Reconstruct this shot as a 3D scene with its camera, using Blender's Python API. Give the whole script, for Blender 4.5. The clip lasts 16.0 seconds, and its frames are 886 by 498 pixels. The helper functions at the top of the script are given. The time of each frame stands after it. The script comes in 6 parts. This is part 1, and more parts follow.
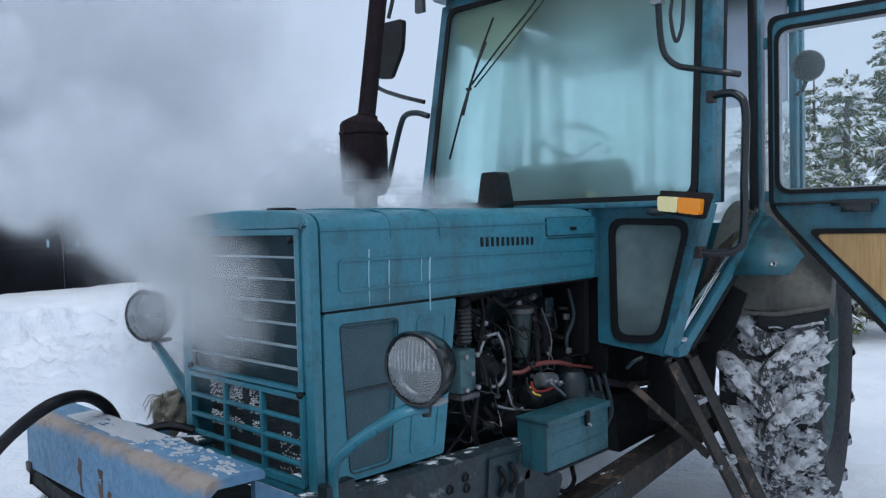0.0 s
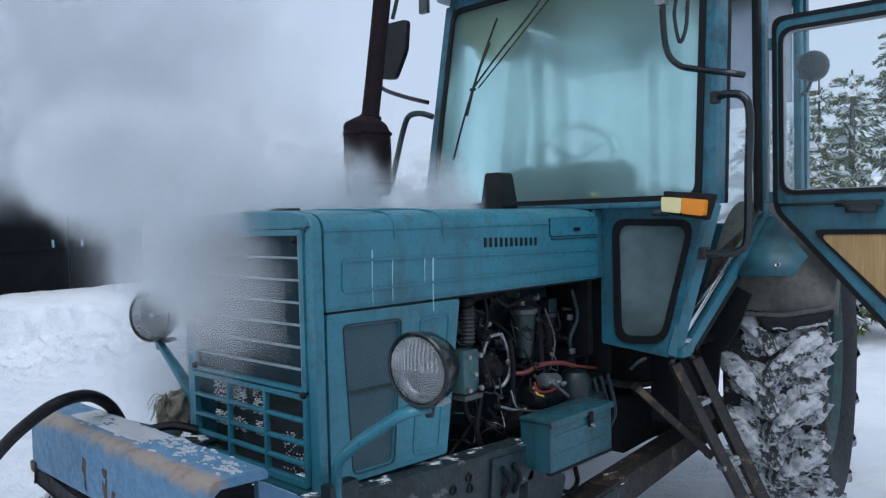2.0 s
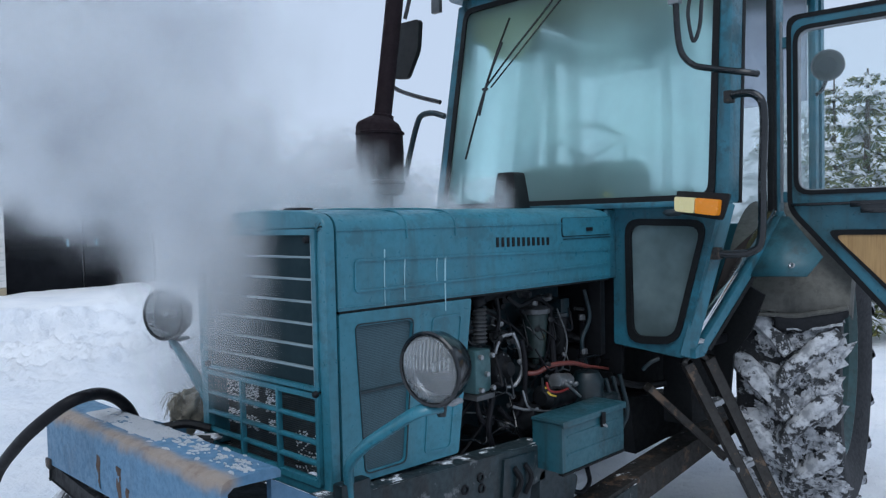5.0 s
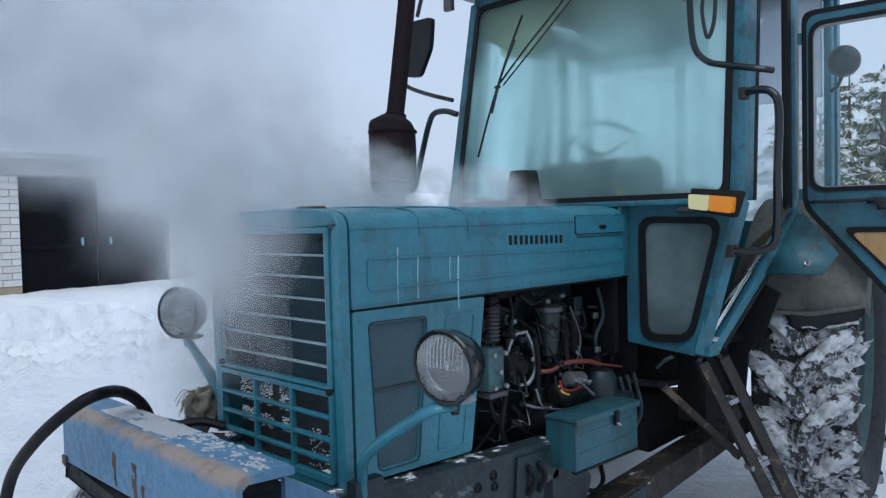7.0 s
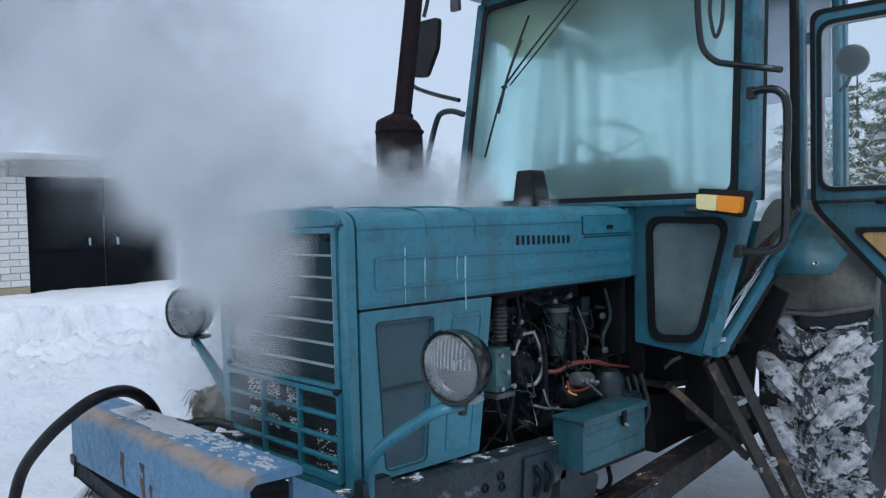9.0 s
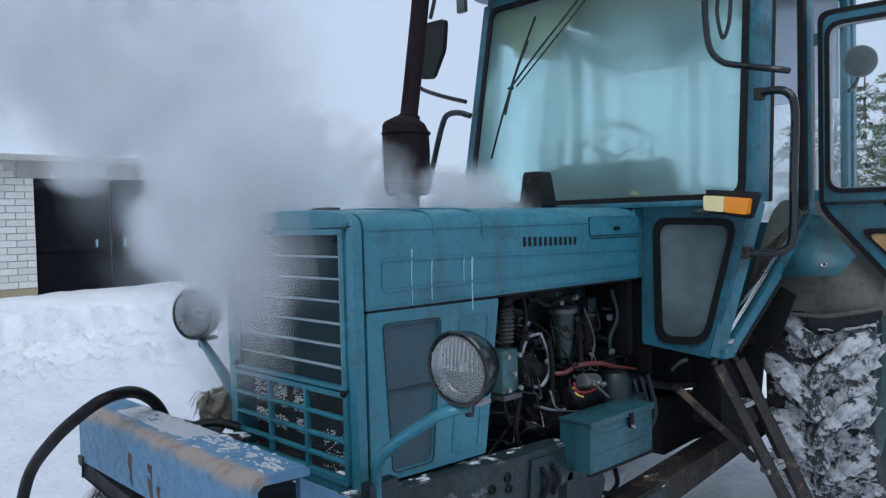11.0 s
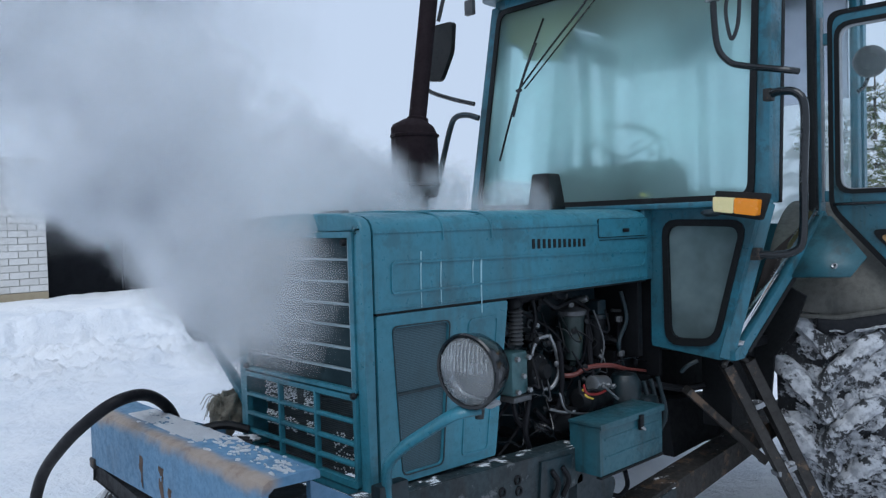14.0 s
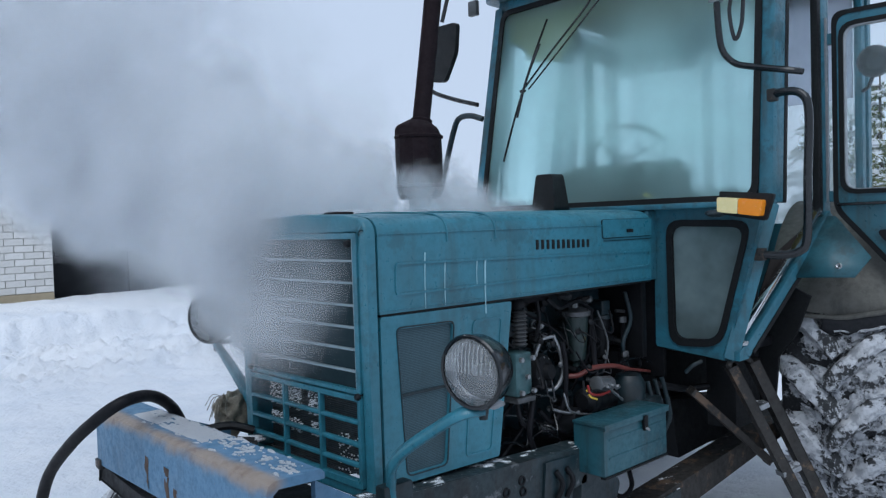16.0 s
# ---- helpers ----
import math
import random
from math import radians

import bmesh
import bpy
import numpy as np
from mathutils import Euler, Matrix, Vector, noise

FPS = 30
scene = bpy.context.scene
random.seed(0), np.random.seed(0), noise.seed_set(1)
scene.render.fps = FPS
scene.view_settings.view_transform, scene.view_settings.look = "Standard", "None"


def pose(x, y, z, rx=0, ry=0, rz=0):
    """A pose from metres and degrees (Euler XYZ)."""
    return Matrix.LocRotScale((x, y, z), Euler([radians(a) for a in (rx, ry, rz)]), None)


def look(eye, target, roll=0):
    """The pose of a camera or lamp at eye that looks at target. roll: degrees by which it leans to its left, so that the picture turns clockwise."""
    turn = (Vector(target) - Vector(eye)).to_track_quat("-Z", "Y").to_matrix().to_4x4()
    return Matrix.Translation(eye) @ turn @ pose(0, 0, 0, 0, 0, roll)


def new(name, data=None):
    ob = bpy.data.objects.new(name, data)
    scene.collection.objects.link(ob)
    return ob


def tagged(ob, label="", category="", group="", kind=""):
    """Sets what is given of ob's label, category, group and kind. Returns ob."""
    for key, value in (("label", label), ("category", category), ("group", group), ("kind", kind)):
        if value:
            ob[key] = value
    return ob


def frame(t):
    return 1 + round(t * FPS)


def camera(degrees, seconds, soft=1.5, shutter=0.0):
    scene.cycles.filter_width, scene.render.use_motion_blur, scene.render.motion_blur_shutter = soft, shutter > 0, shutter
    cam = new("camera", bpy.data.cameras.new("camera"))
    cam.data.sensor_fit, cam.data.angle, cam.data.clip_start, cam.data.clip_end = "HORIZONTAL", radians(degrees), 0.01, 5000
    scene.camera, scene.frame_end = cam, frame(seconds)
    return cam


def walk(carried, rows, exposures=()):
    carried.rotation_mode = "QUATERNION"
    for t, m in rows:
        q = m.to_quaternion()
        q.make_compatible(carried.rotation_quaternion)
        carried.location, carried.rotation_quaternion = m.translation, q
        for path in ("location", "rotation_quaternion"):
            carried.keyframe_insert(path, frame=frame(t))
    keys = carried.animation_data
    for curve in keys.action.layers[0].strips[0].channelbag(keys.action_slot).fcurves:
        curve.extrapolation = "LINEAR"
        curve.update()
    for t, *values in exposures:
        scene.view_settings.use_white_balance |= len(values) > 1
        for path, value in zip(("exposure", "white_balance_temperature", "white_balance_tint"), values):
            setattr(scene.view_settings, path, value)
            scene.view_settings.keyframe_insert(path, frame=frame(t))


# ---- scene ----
cam = camera(59.16, 16.0, soft=1.3)
# seconds, eye, heading, tilt and lean in degrees
PATH = [
    (0, -1.3991, -1.8633, 1.5548, 43.358, -2.141, -1.426),
    (0.5, -1.3989, -1.8647, 1.5551, 43.438, -2.128, -1.396),
    (1, -1.3988, -1.8658, 1.5554, 43.510, -2.110, -1.337),
    (1.5, -1.3987, -1.8666, 1.5556, 43.569, -2.120, -1.326),
    (2, -1.3987, -1.8671, 1.5557, 43.670, -2.110, -1.376),
    (2.5, -1.3987, -1.8674, 1.5558, 43.736, -2.112, -1.366),
    (3, -1.3988, -1.8675, 1.5558, 43.825, -2.115, -1.314),
    (3.5, -1.3990, -1.8674, 1.5558, 43.940, -2.106, -1.344),
    (4, -1.3992, -1.8672, 1.5558, 44.114, -2.106, -1.347),
    (6.5, -1.4008, -1.8639, 1.5551, 45.218, -2.182, -1.363),
    (7, -1.4012, -1.8630, 1.5550, 45.419, -2.223, -1.425),
    (7.5, -1.4016, -1.8621, 1.5548, 45.530, -2.227, -1.408),
    (8, -1.4021, -1.8611, 1.5547, 45.626, -2.192, -1.425),
    (8.5, -1.4026, -1.8602, 1.5546, 45.738, -2.198, -1.415),
    (9, -1.4031, -1.8593, 1.5545, 45.861, -2.193, -1.439),
    (11.5, -1.4060, -1.8561, 1.5546, 46.386, -2.051, -1.514),
    (12, -1.4066, -1.8559, 1.5548, 46.494, -2.020, -1.603),
    (12.5, -1.4072, -1.8558, 1.5550, 46.599, -1.983, -1.592),
    (13, -1.4078, -1.8559, 1.5553, 46.692, -1.947, -1.623),
    (13.5, -1.4084, -1.8562, 1.5557, 46.814, -1.961, -1.653),
    (14, -1.4091, -1.8568, 1.5562, 46.886, -1.913, -1.671),
    (14.5, -1.4097, -1.8577, 1.5568, 46.946, -1.905, -1.683),
    (15, -1.4103, -1.8588, 1.5574, 47.059, -1.859, -1.696),
    (15.5, -1.4109, -1.8602, 1.5582, 47.138, -1.850, -1.724),
    (16, -1.4115, -1.8620, 1.5591, 47.210, -1.890, -1.776),
]


def view(x, y, z, heading, tilt, lean):
    a, p = radians(heading), radians(tilt)
    way = Vector((math.cos(a) * math.cos(p), math.sin(a) * math.cos(p), math.sin(p)))
    return look((x, y, z), Vector((x, y, z)) + way, lean)


walk(cam, [(t, view(*row)) for t, *row in PATH], exposures=((0.0, 0.17), (16.0, 0.17)))
scene.cycles.transparent_max_bounces = 256

# ---- overcast winter sky and a wide weak sun behind the clouds ----
SUN_ELEVATION, SUN_ROTATION = 57, 232
world = bpy.data.worlds.new("overcast_sky")
scene.world = world
world.use_nodes = True
wt = world.node_tree
sky = wt.nodes.new("ShaderNodeTexSky")
sky.sky_type, sky.sun_disc = "NISHITA", False
sky.sun_elevation, sky.sun_rotation = radians(SUN_ELEVATION), radians(SUN_ROTATION)
sky.air_density, sky.dust_density = 1.0, 3.0
cloud = wt.nodes.new("ShaderNodeMix")
cloud.data_type = "RGBA"
cloud.inputs[0].default_value = 0.93
cloud.inputs[7].default_value = (4.6, 5.6, 7.2, 1)
wt.links.new(sky.outputs[0], cloud.inputs[6])
wt.links.new(cloud.outputs[2], wt.nodes["Background"].inputs[0])
wt.nodes["Background"].inputs[1].default_value = 0.110
sun = new("sun", bpy.data.lights.new("sun", "SUN"))
sun.data.energy, sun.data.angle, sun.data.color = 1.3, radians(45), (0.86, 0.93, 1.0)
sun.matrix_world = look((0, 0, 20), (0.43, 0.33, 19.16))


# ---- materials ----
def material(name):
    m = bpy.data.materials.new(name)
    m.use_nodes = True
    return m, m.node_tree, m.node_tree.nodes["Principled BSDF"]


def node(nt, kind, **inputs):
    n = nt.nodes.new(kind)
    for k, v in inputs.items():
        n.inputs[k.replace("_", " ")].default_value = v
    return n


def noise_of(nt, scale, detail=4.0, rough=0.6, stretch=(1, 1, 1), coord="Object", shift=0.0):
    tc = nt.nodes.new("ShaderNodeTexCoord")
    mp = nt.nodes.new("ShaderNodeMapping")
    mp.inputs["Scale"].default_value = stretch
    mp.inputs["Location"].default_value = (shift, shift * 0.7, shift * 1.3)
    nt.links.new(tc.outputs[coord], mp.inputs[0])
    n = node(nt, "ShaderNodeTexNoise", Scale=scale, Detail=detail, Roughness=rough)
    nt.links.new(mp.outputs[0], n.inputs["Vector"])
    return n.outputs["Fac"]


def ramp(nt, fac, lo, hi, a=0.0, b=1.0):
    r = nt.nodes.new("ShaderNodeMapRange")
    r.interpolation_type = "SMOOTHSTEP"
    r.inputs[1].default_value, r.inputs[2].default_value = lo, hi
    r.inputs[3].default_value, r.inputs[4].default_value = a, b
    nt.links.new(fac, r.inputs[0])
    return r.outputs[0]


def mixed(nt, fac, a, b):
    m = nt.nodes.new("ShaderNodeMix")
    m.data_type = "RGBA"
    for slot, v in ((0, fac), (6, a), (7, b)):
        if hasattr(v, "is_linked"):
            nt.links.new(v, m.inputs[slot])
        else:
            m.inputs[slot].default_value = (*v, 1) if slot else v
    return m.outputs[2]


def maths(nt, op, a, b):
    m = nt.nodes.new("ShaderNodeMath")
    m.operation = op
    for slot, v in ((0, a), (1, b)):
        if hasattr(v, "is_linked"):
            nt.links.new(v, m.inputs[slot])
        else:
            m.inputs[slot].default_value = v
    return m.outputs[0]


def bump(nt, bsdf, fac, strength, distance):
    b = node(nt, "ShaderNodeBump", Strength=strength, Distance=distance)
    nt.links.new(fac, b.inputs["Height"])
    nt.links.new(b.outputs[0], bsdf.inputs["Normal"])


def painted(name, colour, dirt, rust, rough=0.45, wear=0.66, grime=0.35, metal=0.0, snow=0.0):
    """Old paint: large tone drift, fine grime, chipped or rusty spots, snow dust on upward faces."""
    m, nt, b = material(name)
    big = noise_of(nt, 2.2, 5, 0.65)
    fine = noise_of(nt, 38, 6, 0.7, shift=3)
    drip = noise_of(nt, 14, 4, 0.6, (1, 1, 0.12), shift=7)
    spots = noise_of(nt, 9, 9, 0.72, shift=11)
    c = mixed(nt, ramp(nt, big, 0.35, 0.7, 0, grime), colour, dirt)
    c = mixed(nt, ramp(nt, drip, 0.50, 0.72, 0, grime * 1.3), c, dirt)
    blot = noise_of(nt, 5.5, 7, 0.7, shift=23)
    c = mixed(nt, ramp(nt, blot, 0.53, 0.60, 0, grime * 0.8), c, tuple(v * 0.6 for v in dirt))
    fade = noise_of(nt, 1.3, 4, 0.6, (1, 1, 2.2), shift=31)
    c = mixed(nt, ramp(nt, fade, 0.48, 0.72, 0, 0.35), c, tuple(min(1, v * 1.3 + 0.004) for v in colour))
    c = mixed(nt, ramp(nt, fine, 0.4, 0.72, 0, 0.42), c, tuple(v * 0.55 for v in colour))
    worn = ramp(nt, spots, wear, wear + 0.06)
    c = mixed(nt, worn, c, rust)
    if snow:
        geo = nt.nodes.new("ShaderNodeNewGeometry")
        sep = nt.nodes.new("ShaderNodeSeparateXYZ")
        nt.links.new(geo.outputs["Normal"], sep.inputs[0])
        up = maths(nt, "MULTIPLY", ramp(nt, sep.outputs[2], 0.5, 0.9), ramp(nt, noise_of(nt, 11, 8, 0.75, shift=19), 0.62 - snow, 0.68 - snow))
        c = mixed(nt, up, c, (0.78, 0.81, 0.84))
    nt.links.new(c, b.inputs["Base Color"])
    nt.links.new(ramp(nt, fine, 0.3, 0.8, rough - 0.1, rough + 0.25), b.inputs["Roughness"])
    b.inputs["Metallic"].default_value = metal
    bump(nt, b, maths(nt, "ADD", fine, maths(nt, "MULTIPLY", spots, 1.6)), 0.25, 0.002)
    return m


def plain(name, colour, rough=0.5, metal=0.0, scale=30, vary=0.4, relief=0.15, shine=0.5):
    m, nt, b = material(name)
    b.inputs["Specular IOR Level"].default_value = shine
    n = noise_of(nt, scale, 6, 0.7)
    n2 = noise_of(nt, scale * 0.12, 4, 0.6, shift=5)
    c = mixed(nt, ramp(nt, n, 0.3, 0.75, 0, vary), colour, tuple(v * 0.45 for v in colour))
    c = mixed(nt, ramp(nt, n2, 0.4, 0.7, 0, vary), c, tuple(min(1, v * 1.35 + 0.002) for v in colour))
    nt.links.new(c, b.inputs["Base Color"])
    nt.links.new(ramp(nt, n, 0.3, 0.8, max(0.04, rough - 0.12), min(1, rough + 0.15)), b.inputs["Roughness"])
    b.inputs["Metallic"].default_value = metal
    bump(nt, b, n, relief, 0.003)
    return m


TEAL = painted("teal_paint", (0.024, 0.168, 0.228), (0.028, 0.090, 0.110), (0.065, 0.06, 0.055), rough=0.36, wear=0.735, grime=0.48)
TOOLBOX = painted("dull_teal_toolbox_paint", (0.017, 0.092, 0.118), (0.018, 0.045, 0.052), (0.10, 0.12, 0.12), rough=0.42, wear=0.66, grime=0.7)
TEAL_CAB = painted("teal_cab_paint", (0.022, 0.147, 0.205), (0.028, 0.066, 0.076), (0.09, 0.055, 0.035), rough=0.36, wear=0.69, grime=0.72)
# this and the pump paint are darkened to hold the bay's shade
TEAL_DARK = painted("oily_shaded_engine_paint", (0.005, 0.022, 0.030), (0.005, 0.010, 0.012), (0.02, 0.018, 0.015), rough=0.45, wear=0.62, grime=0.8)
TEAL_LIGHT = painted("pale_green_pump_paint", (0.045, 0.115, 0.125), (0.03, 0.06, 0.065), (0.14, 0.12, 0.03), wear=0.58, grime=0.5)
BEAM_BLUE = painted("pale_blue_beam_paint", (0.062, 0.160, 0.265), (0.080, 0.145, 0.215), (0.10, 0.085, 0.07), rough=0.5, wear=0.72, grime=0.4)


def wear_edge(m, x0, z0):
    """Paint rubbed to tan primer and rust along the rolled edge at (x0, z0), ragged and fading out."""
    nt = m.node_tree
    b = nt.nodes["Principled BSDF"]
    under = b.inputs["Base Color"].links[0].from_socket
    tc = nt.nodes.new("ShaderNodeTexCoord")
    sep = nt.nodes.new("ShaderNodeSeparateXYZ")
    nt.links.new(tc.outputs["Object"], sep.inputs[0])
    dx, dz = maths(nt, "SUBTRACT", sep.outputs[0], x0), maths(nt, "SUBTRACT", sep.outputs[2], z0)
    d = maths(nt, "SQRT", maths(nt, "ADD", maths(nt, "MULTIPLY", dx, dx), maths(nt, "MULTIPLY", dz, dz)), 0.0)
    ragged = noise_of(nt, 9, 5, 0.6, (1, 0.7, 1), shift=41)
    d = maths(nt, "ADD", d, maths(nt, "MULTIPLY", maths(nt, "SUBTRACT", ragged, 0.5), 0.075))
    tan = mixed(nt, ramp(nt, noise_of(nt, 14, 6, 0.65, shift=43), 0.45, 0.75), (0.27, 0.205, 0.155), (0.15, 0.085, 0.05))
    c = mixed(nt, ramp(nt, d, 0.004, 0.046, 0.9, 0.0), under, tan)
    low = noise_of(nt, 24, 8, 0.75, (1, 1, 0.45), shift=47)
    c = mixed(nt, ramp(nt, low, 0.655, 0.69, 0, 0.75), c, (0.085, 0.055, 0.042))
    nt.links.new(c, b.inputs["Base Color"])


wear_edge(BEAM_BLUE, -0.468, 0.948)
RAIL = painted("dirty_rail_paint", (0.014, 0.030, 0.036), (0.012, 0.012, 0.012), (0.11, 0.12, 0.125), rough=0.55, wear=0.585, grime=0.7, snow=0.06)
RUSTY = painted("rusty_brown_steel", (0.022, 0.019, 0.017), (0.010, 0.011, 0.011), (0.095, 0.060, 0.038), rough=0.65, wear=0.555, grime=0.6, snow=0.02)
EXHAUST = painted("rusted_exhaust", (0.013, 0.008, 0.010), (0.010, 0.007, 0.008), (0.035, 0.015, 0.013), rough=0.75, wear=0.6, grime=0.5)
EXHAUST.node_tree.nodes["Principled BSDF"].inputs["Specular IOR Level"].default_value = 0.12
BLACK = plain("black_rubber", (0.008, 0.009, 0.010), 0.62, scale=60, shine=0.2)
HOSE = plain("black_hose_rubber", (0.007, 0.007, 0.009), 0.5, scale=40, shine=0.16)
BLACK_PAINT = plain("black_enamel", (0.008, 0.010, 0.012), 0.17, scale=50, vary=0.25, relief=0.04)
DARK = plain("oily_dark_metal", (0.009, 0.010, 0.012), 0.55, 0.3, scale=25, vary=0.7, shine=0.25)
STEEL = plain("bare_steel", (0.30, 0.31, 0.32), 0.42, 0.85, scale=45)
CHROME = plain("dull_chrome", (0.62, 0.63, 0.65), 0.2, 1.0, scale=60, vary=0.2, relief=0.05)
REFLECTOR = plain("dulled_reflector", (0.36, 0.37, 0.39), 0.3, 1.0, scale=20, vary=0.5, relief=0.05)
RED = plain("red_cable", (0.20, 0.016, 0.014), 0.45)
ORANGE_CABLE = plain("orange_red_hose", (0.15, 0.035, 0.028), 0.5)
YELLOW = plain("yellow_wire", (0.60, 0.40, 0.05), 0.5)
AMBER = plain("amber_lens", (0.85, 0.27, 0.02), 0.22, vary=0.15, relief=0.05)
CREAM = plain("cream_lens", (0.80, 0.68, 0.34), 0.25, vary=0.15, relief=0.05)
WHITE_METAL = plain("white_drip", (0.24, 0.42, 0.48), 0.6)
RAG = plain("frayed_burlap", (0.22, 0.20, 0.16), 0.95, scale=90, vary=0.8, relief=0.9)
SEAT = plain("dark_green_vinyl", (0.035, 0.075, 0.065), 0.6)
HEADLINER = plain("stained_headlining", (0.20, 0.15, 0.055), 0.9, scale=9, vary=0.8)
PLASTIC = plain("black_plastic", (0.010, 0.011, 0.012), 0.5, shine=0.25)
TYRE = plain("tyre_rubber", (0.020, 0.021, 0.024), 0.75, scale=45, vary=0.5, relief=0.4, shine=0.2)
DULL_METAL = plain("dull_grey_metal", (0.10, 0.105, 0.11), 0.5, 0.6, scale=40, vary=0.6)
BOARD = plain("dark_brown_board", (0.022, 0.018, 0.016), 0.8, scale=12, vary=0.6, shine=0.2)
GARAGE_DOOR = plain("black_sheet_door", (0.005, 0.006, 0.008), 0.7, scale=6, shine=0.1)
CONCRETE = plain("grey_lintel_concrete", (0.40, 0.39, 0.36), 0.9, scale=7)
PLINTH = plain("tan_plinth", (0.34, 0.28, 0.19), 0.9, scale=7)
MORTAR = plain("mortar", (0.50, 0.485, 0.47), 0.95, scale=20)
BARK = plain("bark", (0.060, 0.042, 0.030), 0.95, scale=18, vary=0.8, relief=0.8)


def plywood():
    m, nt, b = material("tan_plywood")
    grain = noise_of(nt, 9, 6, 0.6, (9, 9, 0.6))
    broad = noise_of(nt, 3, 4, 0.6, (1.5, 1.5, 0.5), shift=4)
    c = mixed(nt, ramp(nt, grain, 0.35, 0.7), (0.47, 0.285, 0.115), (0.33, 0.185, 0.07))
    c = mixed(nt, ramp(nt, broad, 0.4, 0.7, 0, 0.5), c, (0.27, 0.16, 0.07))
    nt.links.new(c, b.inputs["Base Color"])
    b.inputs["Roughness"].default_value = 0.55
    bump(nt, b, grain, 0.15, 0.002)
    return m


PLYWOOD = plywood()


def brick():
    m, nt, b = material("white_silicate_brick")
    info = nt.nodes.new("ShaderNodeObjectInfo")
    c = mixed(nt, info.outputs["Random"], (0.56, 0.545, 0.52), (0.68, 0.665, 0.64))
    c = mixed(nt, ramp(nt, noise_of(nt, 22, 6, 0.7), 0.45, 0.75, 0, 0.35), c, (0.42, 0.40, 0.37))
    nt.links.new(c, b.inputs["Base Color"])
    b.inputs["Roughness"].default_value = 0.92
    bump(nt, b, noise_of(nt, 60, 5, 0.7), 0.3, 0.004)
    return m


BRICK = brick()


def snow(name, fine, dirt=0.0, grey=1.0):
    m, nt, b = material(name)
    n1 = noise_of(nt, fine, 7, 0.68)
    n2 = noise_of(nt, fine * 0.13, 6, 0.62, shift=3)
    n3 = noise_of(nt, fine * 0.4, 8, 0.75, shift=9)
    c = mixed(nt, ramp(nt, n2, 0.35, 0.7), tuple(grey * v for v in (0.87, 0.88, 0.905)), tuple(grey * v for v in (0.76, 0.79, 0.84)))
    c = mixed(nt, ramp(nt, n1, 0.55, 0.8, 0, 0.25), c, (0.78, 0.82, 0.86))
    if dirt:
        c = mixed(nt, ramp(nt, noise_of(nt, fine * 0.8, 5, 0.6, shift=27), 0.44, 0.62, 0, 0.62), c, (0.13, 0.14, 0.155))
        c = mixed(nt, ramp(nt, n3, 0.62 - dirt, 0.67 - dirt), c, (0.030, 0.032, 0.035))
    nt.links.new(c, b.inputs["Base Color"])
    b.inputs["Roughness"].default_value = 0.8
    b.inputs["Subsurface Weight"].default_value = 0.0
    bump(nt, b, maths(nt, "ADD", n1, maths(nt, "MULTIPLY", n2, 1.5)), 1.0, 0.055 if not dirt else 0.008)
    return m


SNOW = snow("ground_snow", 9)
SNOW_SOFT = snow("settled_snow", 16)
SNOW_THIN = snow("thin_dry_snow", 30, grey=0.80)
SNOW_DIRTY = snow("packed_dirty_snow", 40, dirt=0.10, grey=0.56)


def tread_rubber():
    m, nt, b = material("snow_packed_rubber")
    n = noise_of(nt, 17, 9, 0.76)
    n2 = noise_of(nt, 60, 5, 0.7, shift=4)
    lay = ramp(nt, n, 0.55, 0.62)
    c = mixed(nt, lay, (0.020, 0.021, 0.024), (0.38, 0.41, 0.45))
    c = mixed(nt, ramp(nt, n2, 0.55, 0.75, 0, 0.4), c, (0.20, 0.21, 0.23))
    nt.links.new(c, b.inputs["Base Color"])
    b.inputs["Roughness"].default_value = 0.75
    bump(nt, b, maths(nt, "ADD", maths(nt, "MULTIPLY", n, 2.0), n2), 0.8, 0.008)
    return m


TREAD = tread_rubber()
LUG = snow("snow_crusted_lug", 30, dirt=0.112, grey=0.64)


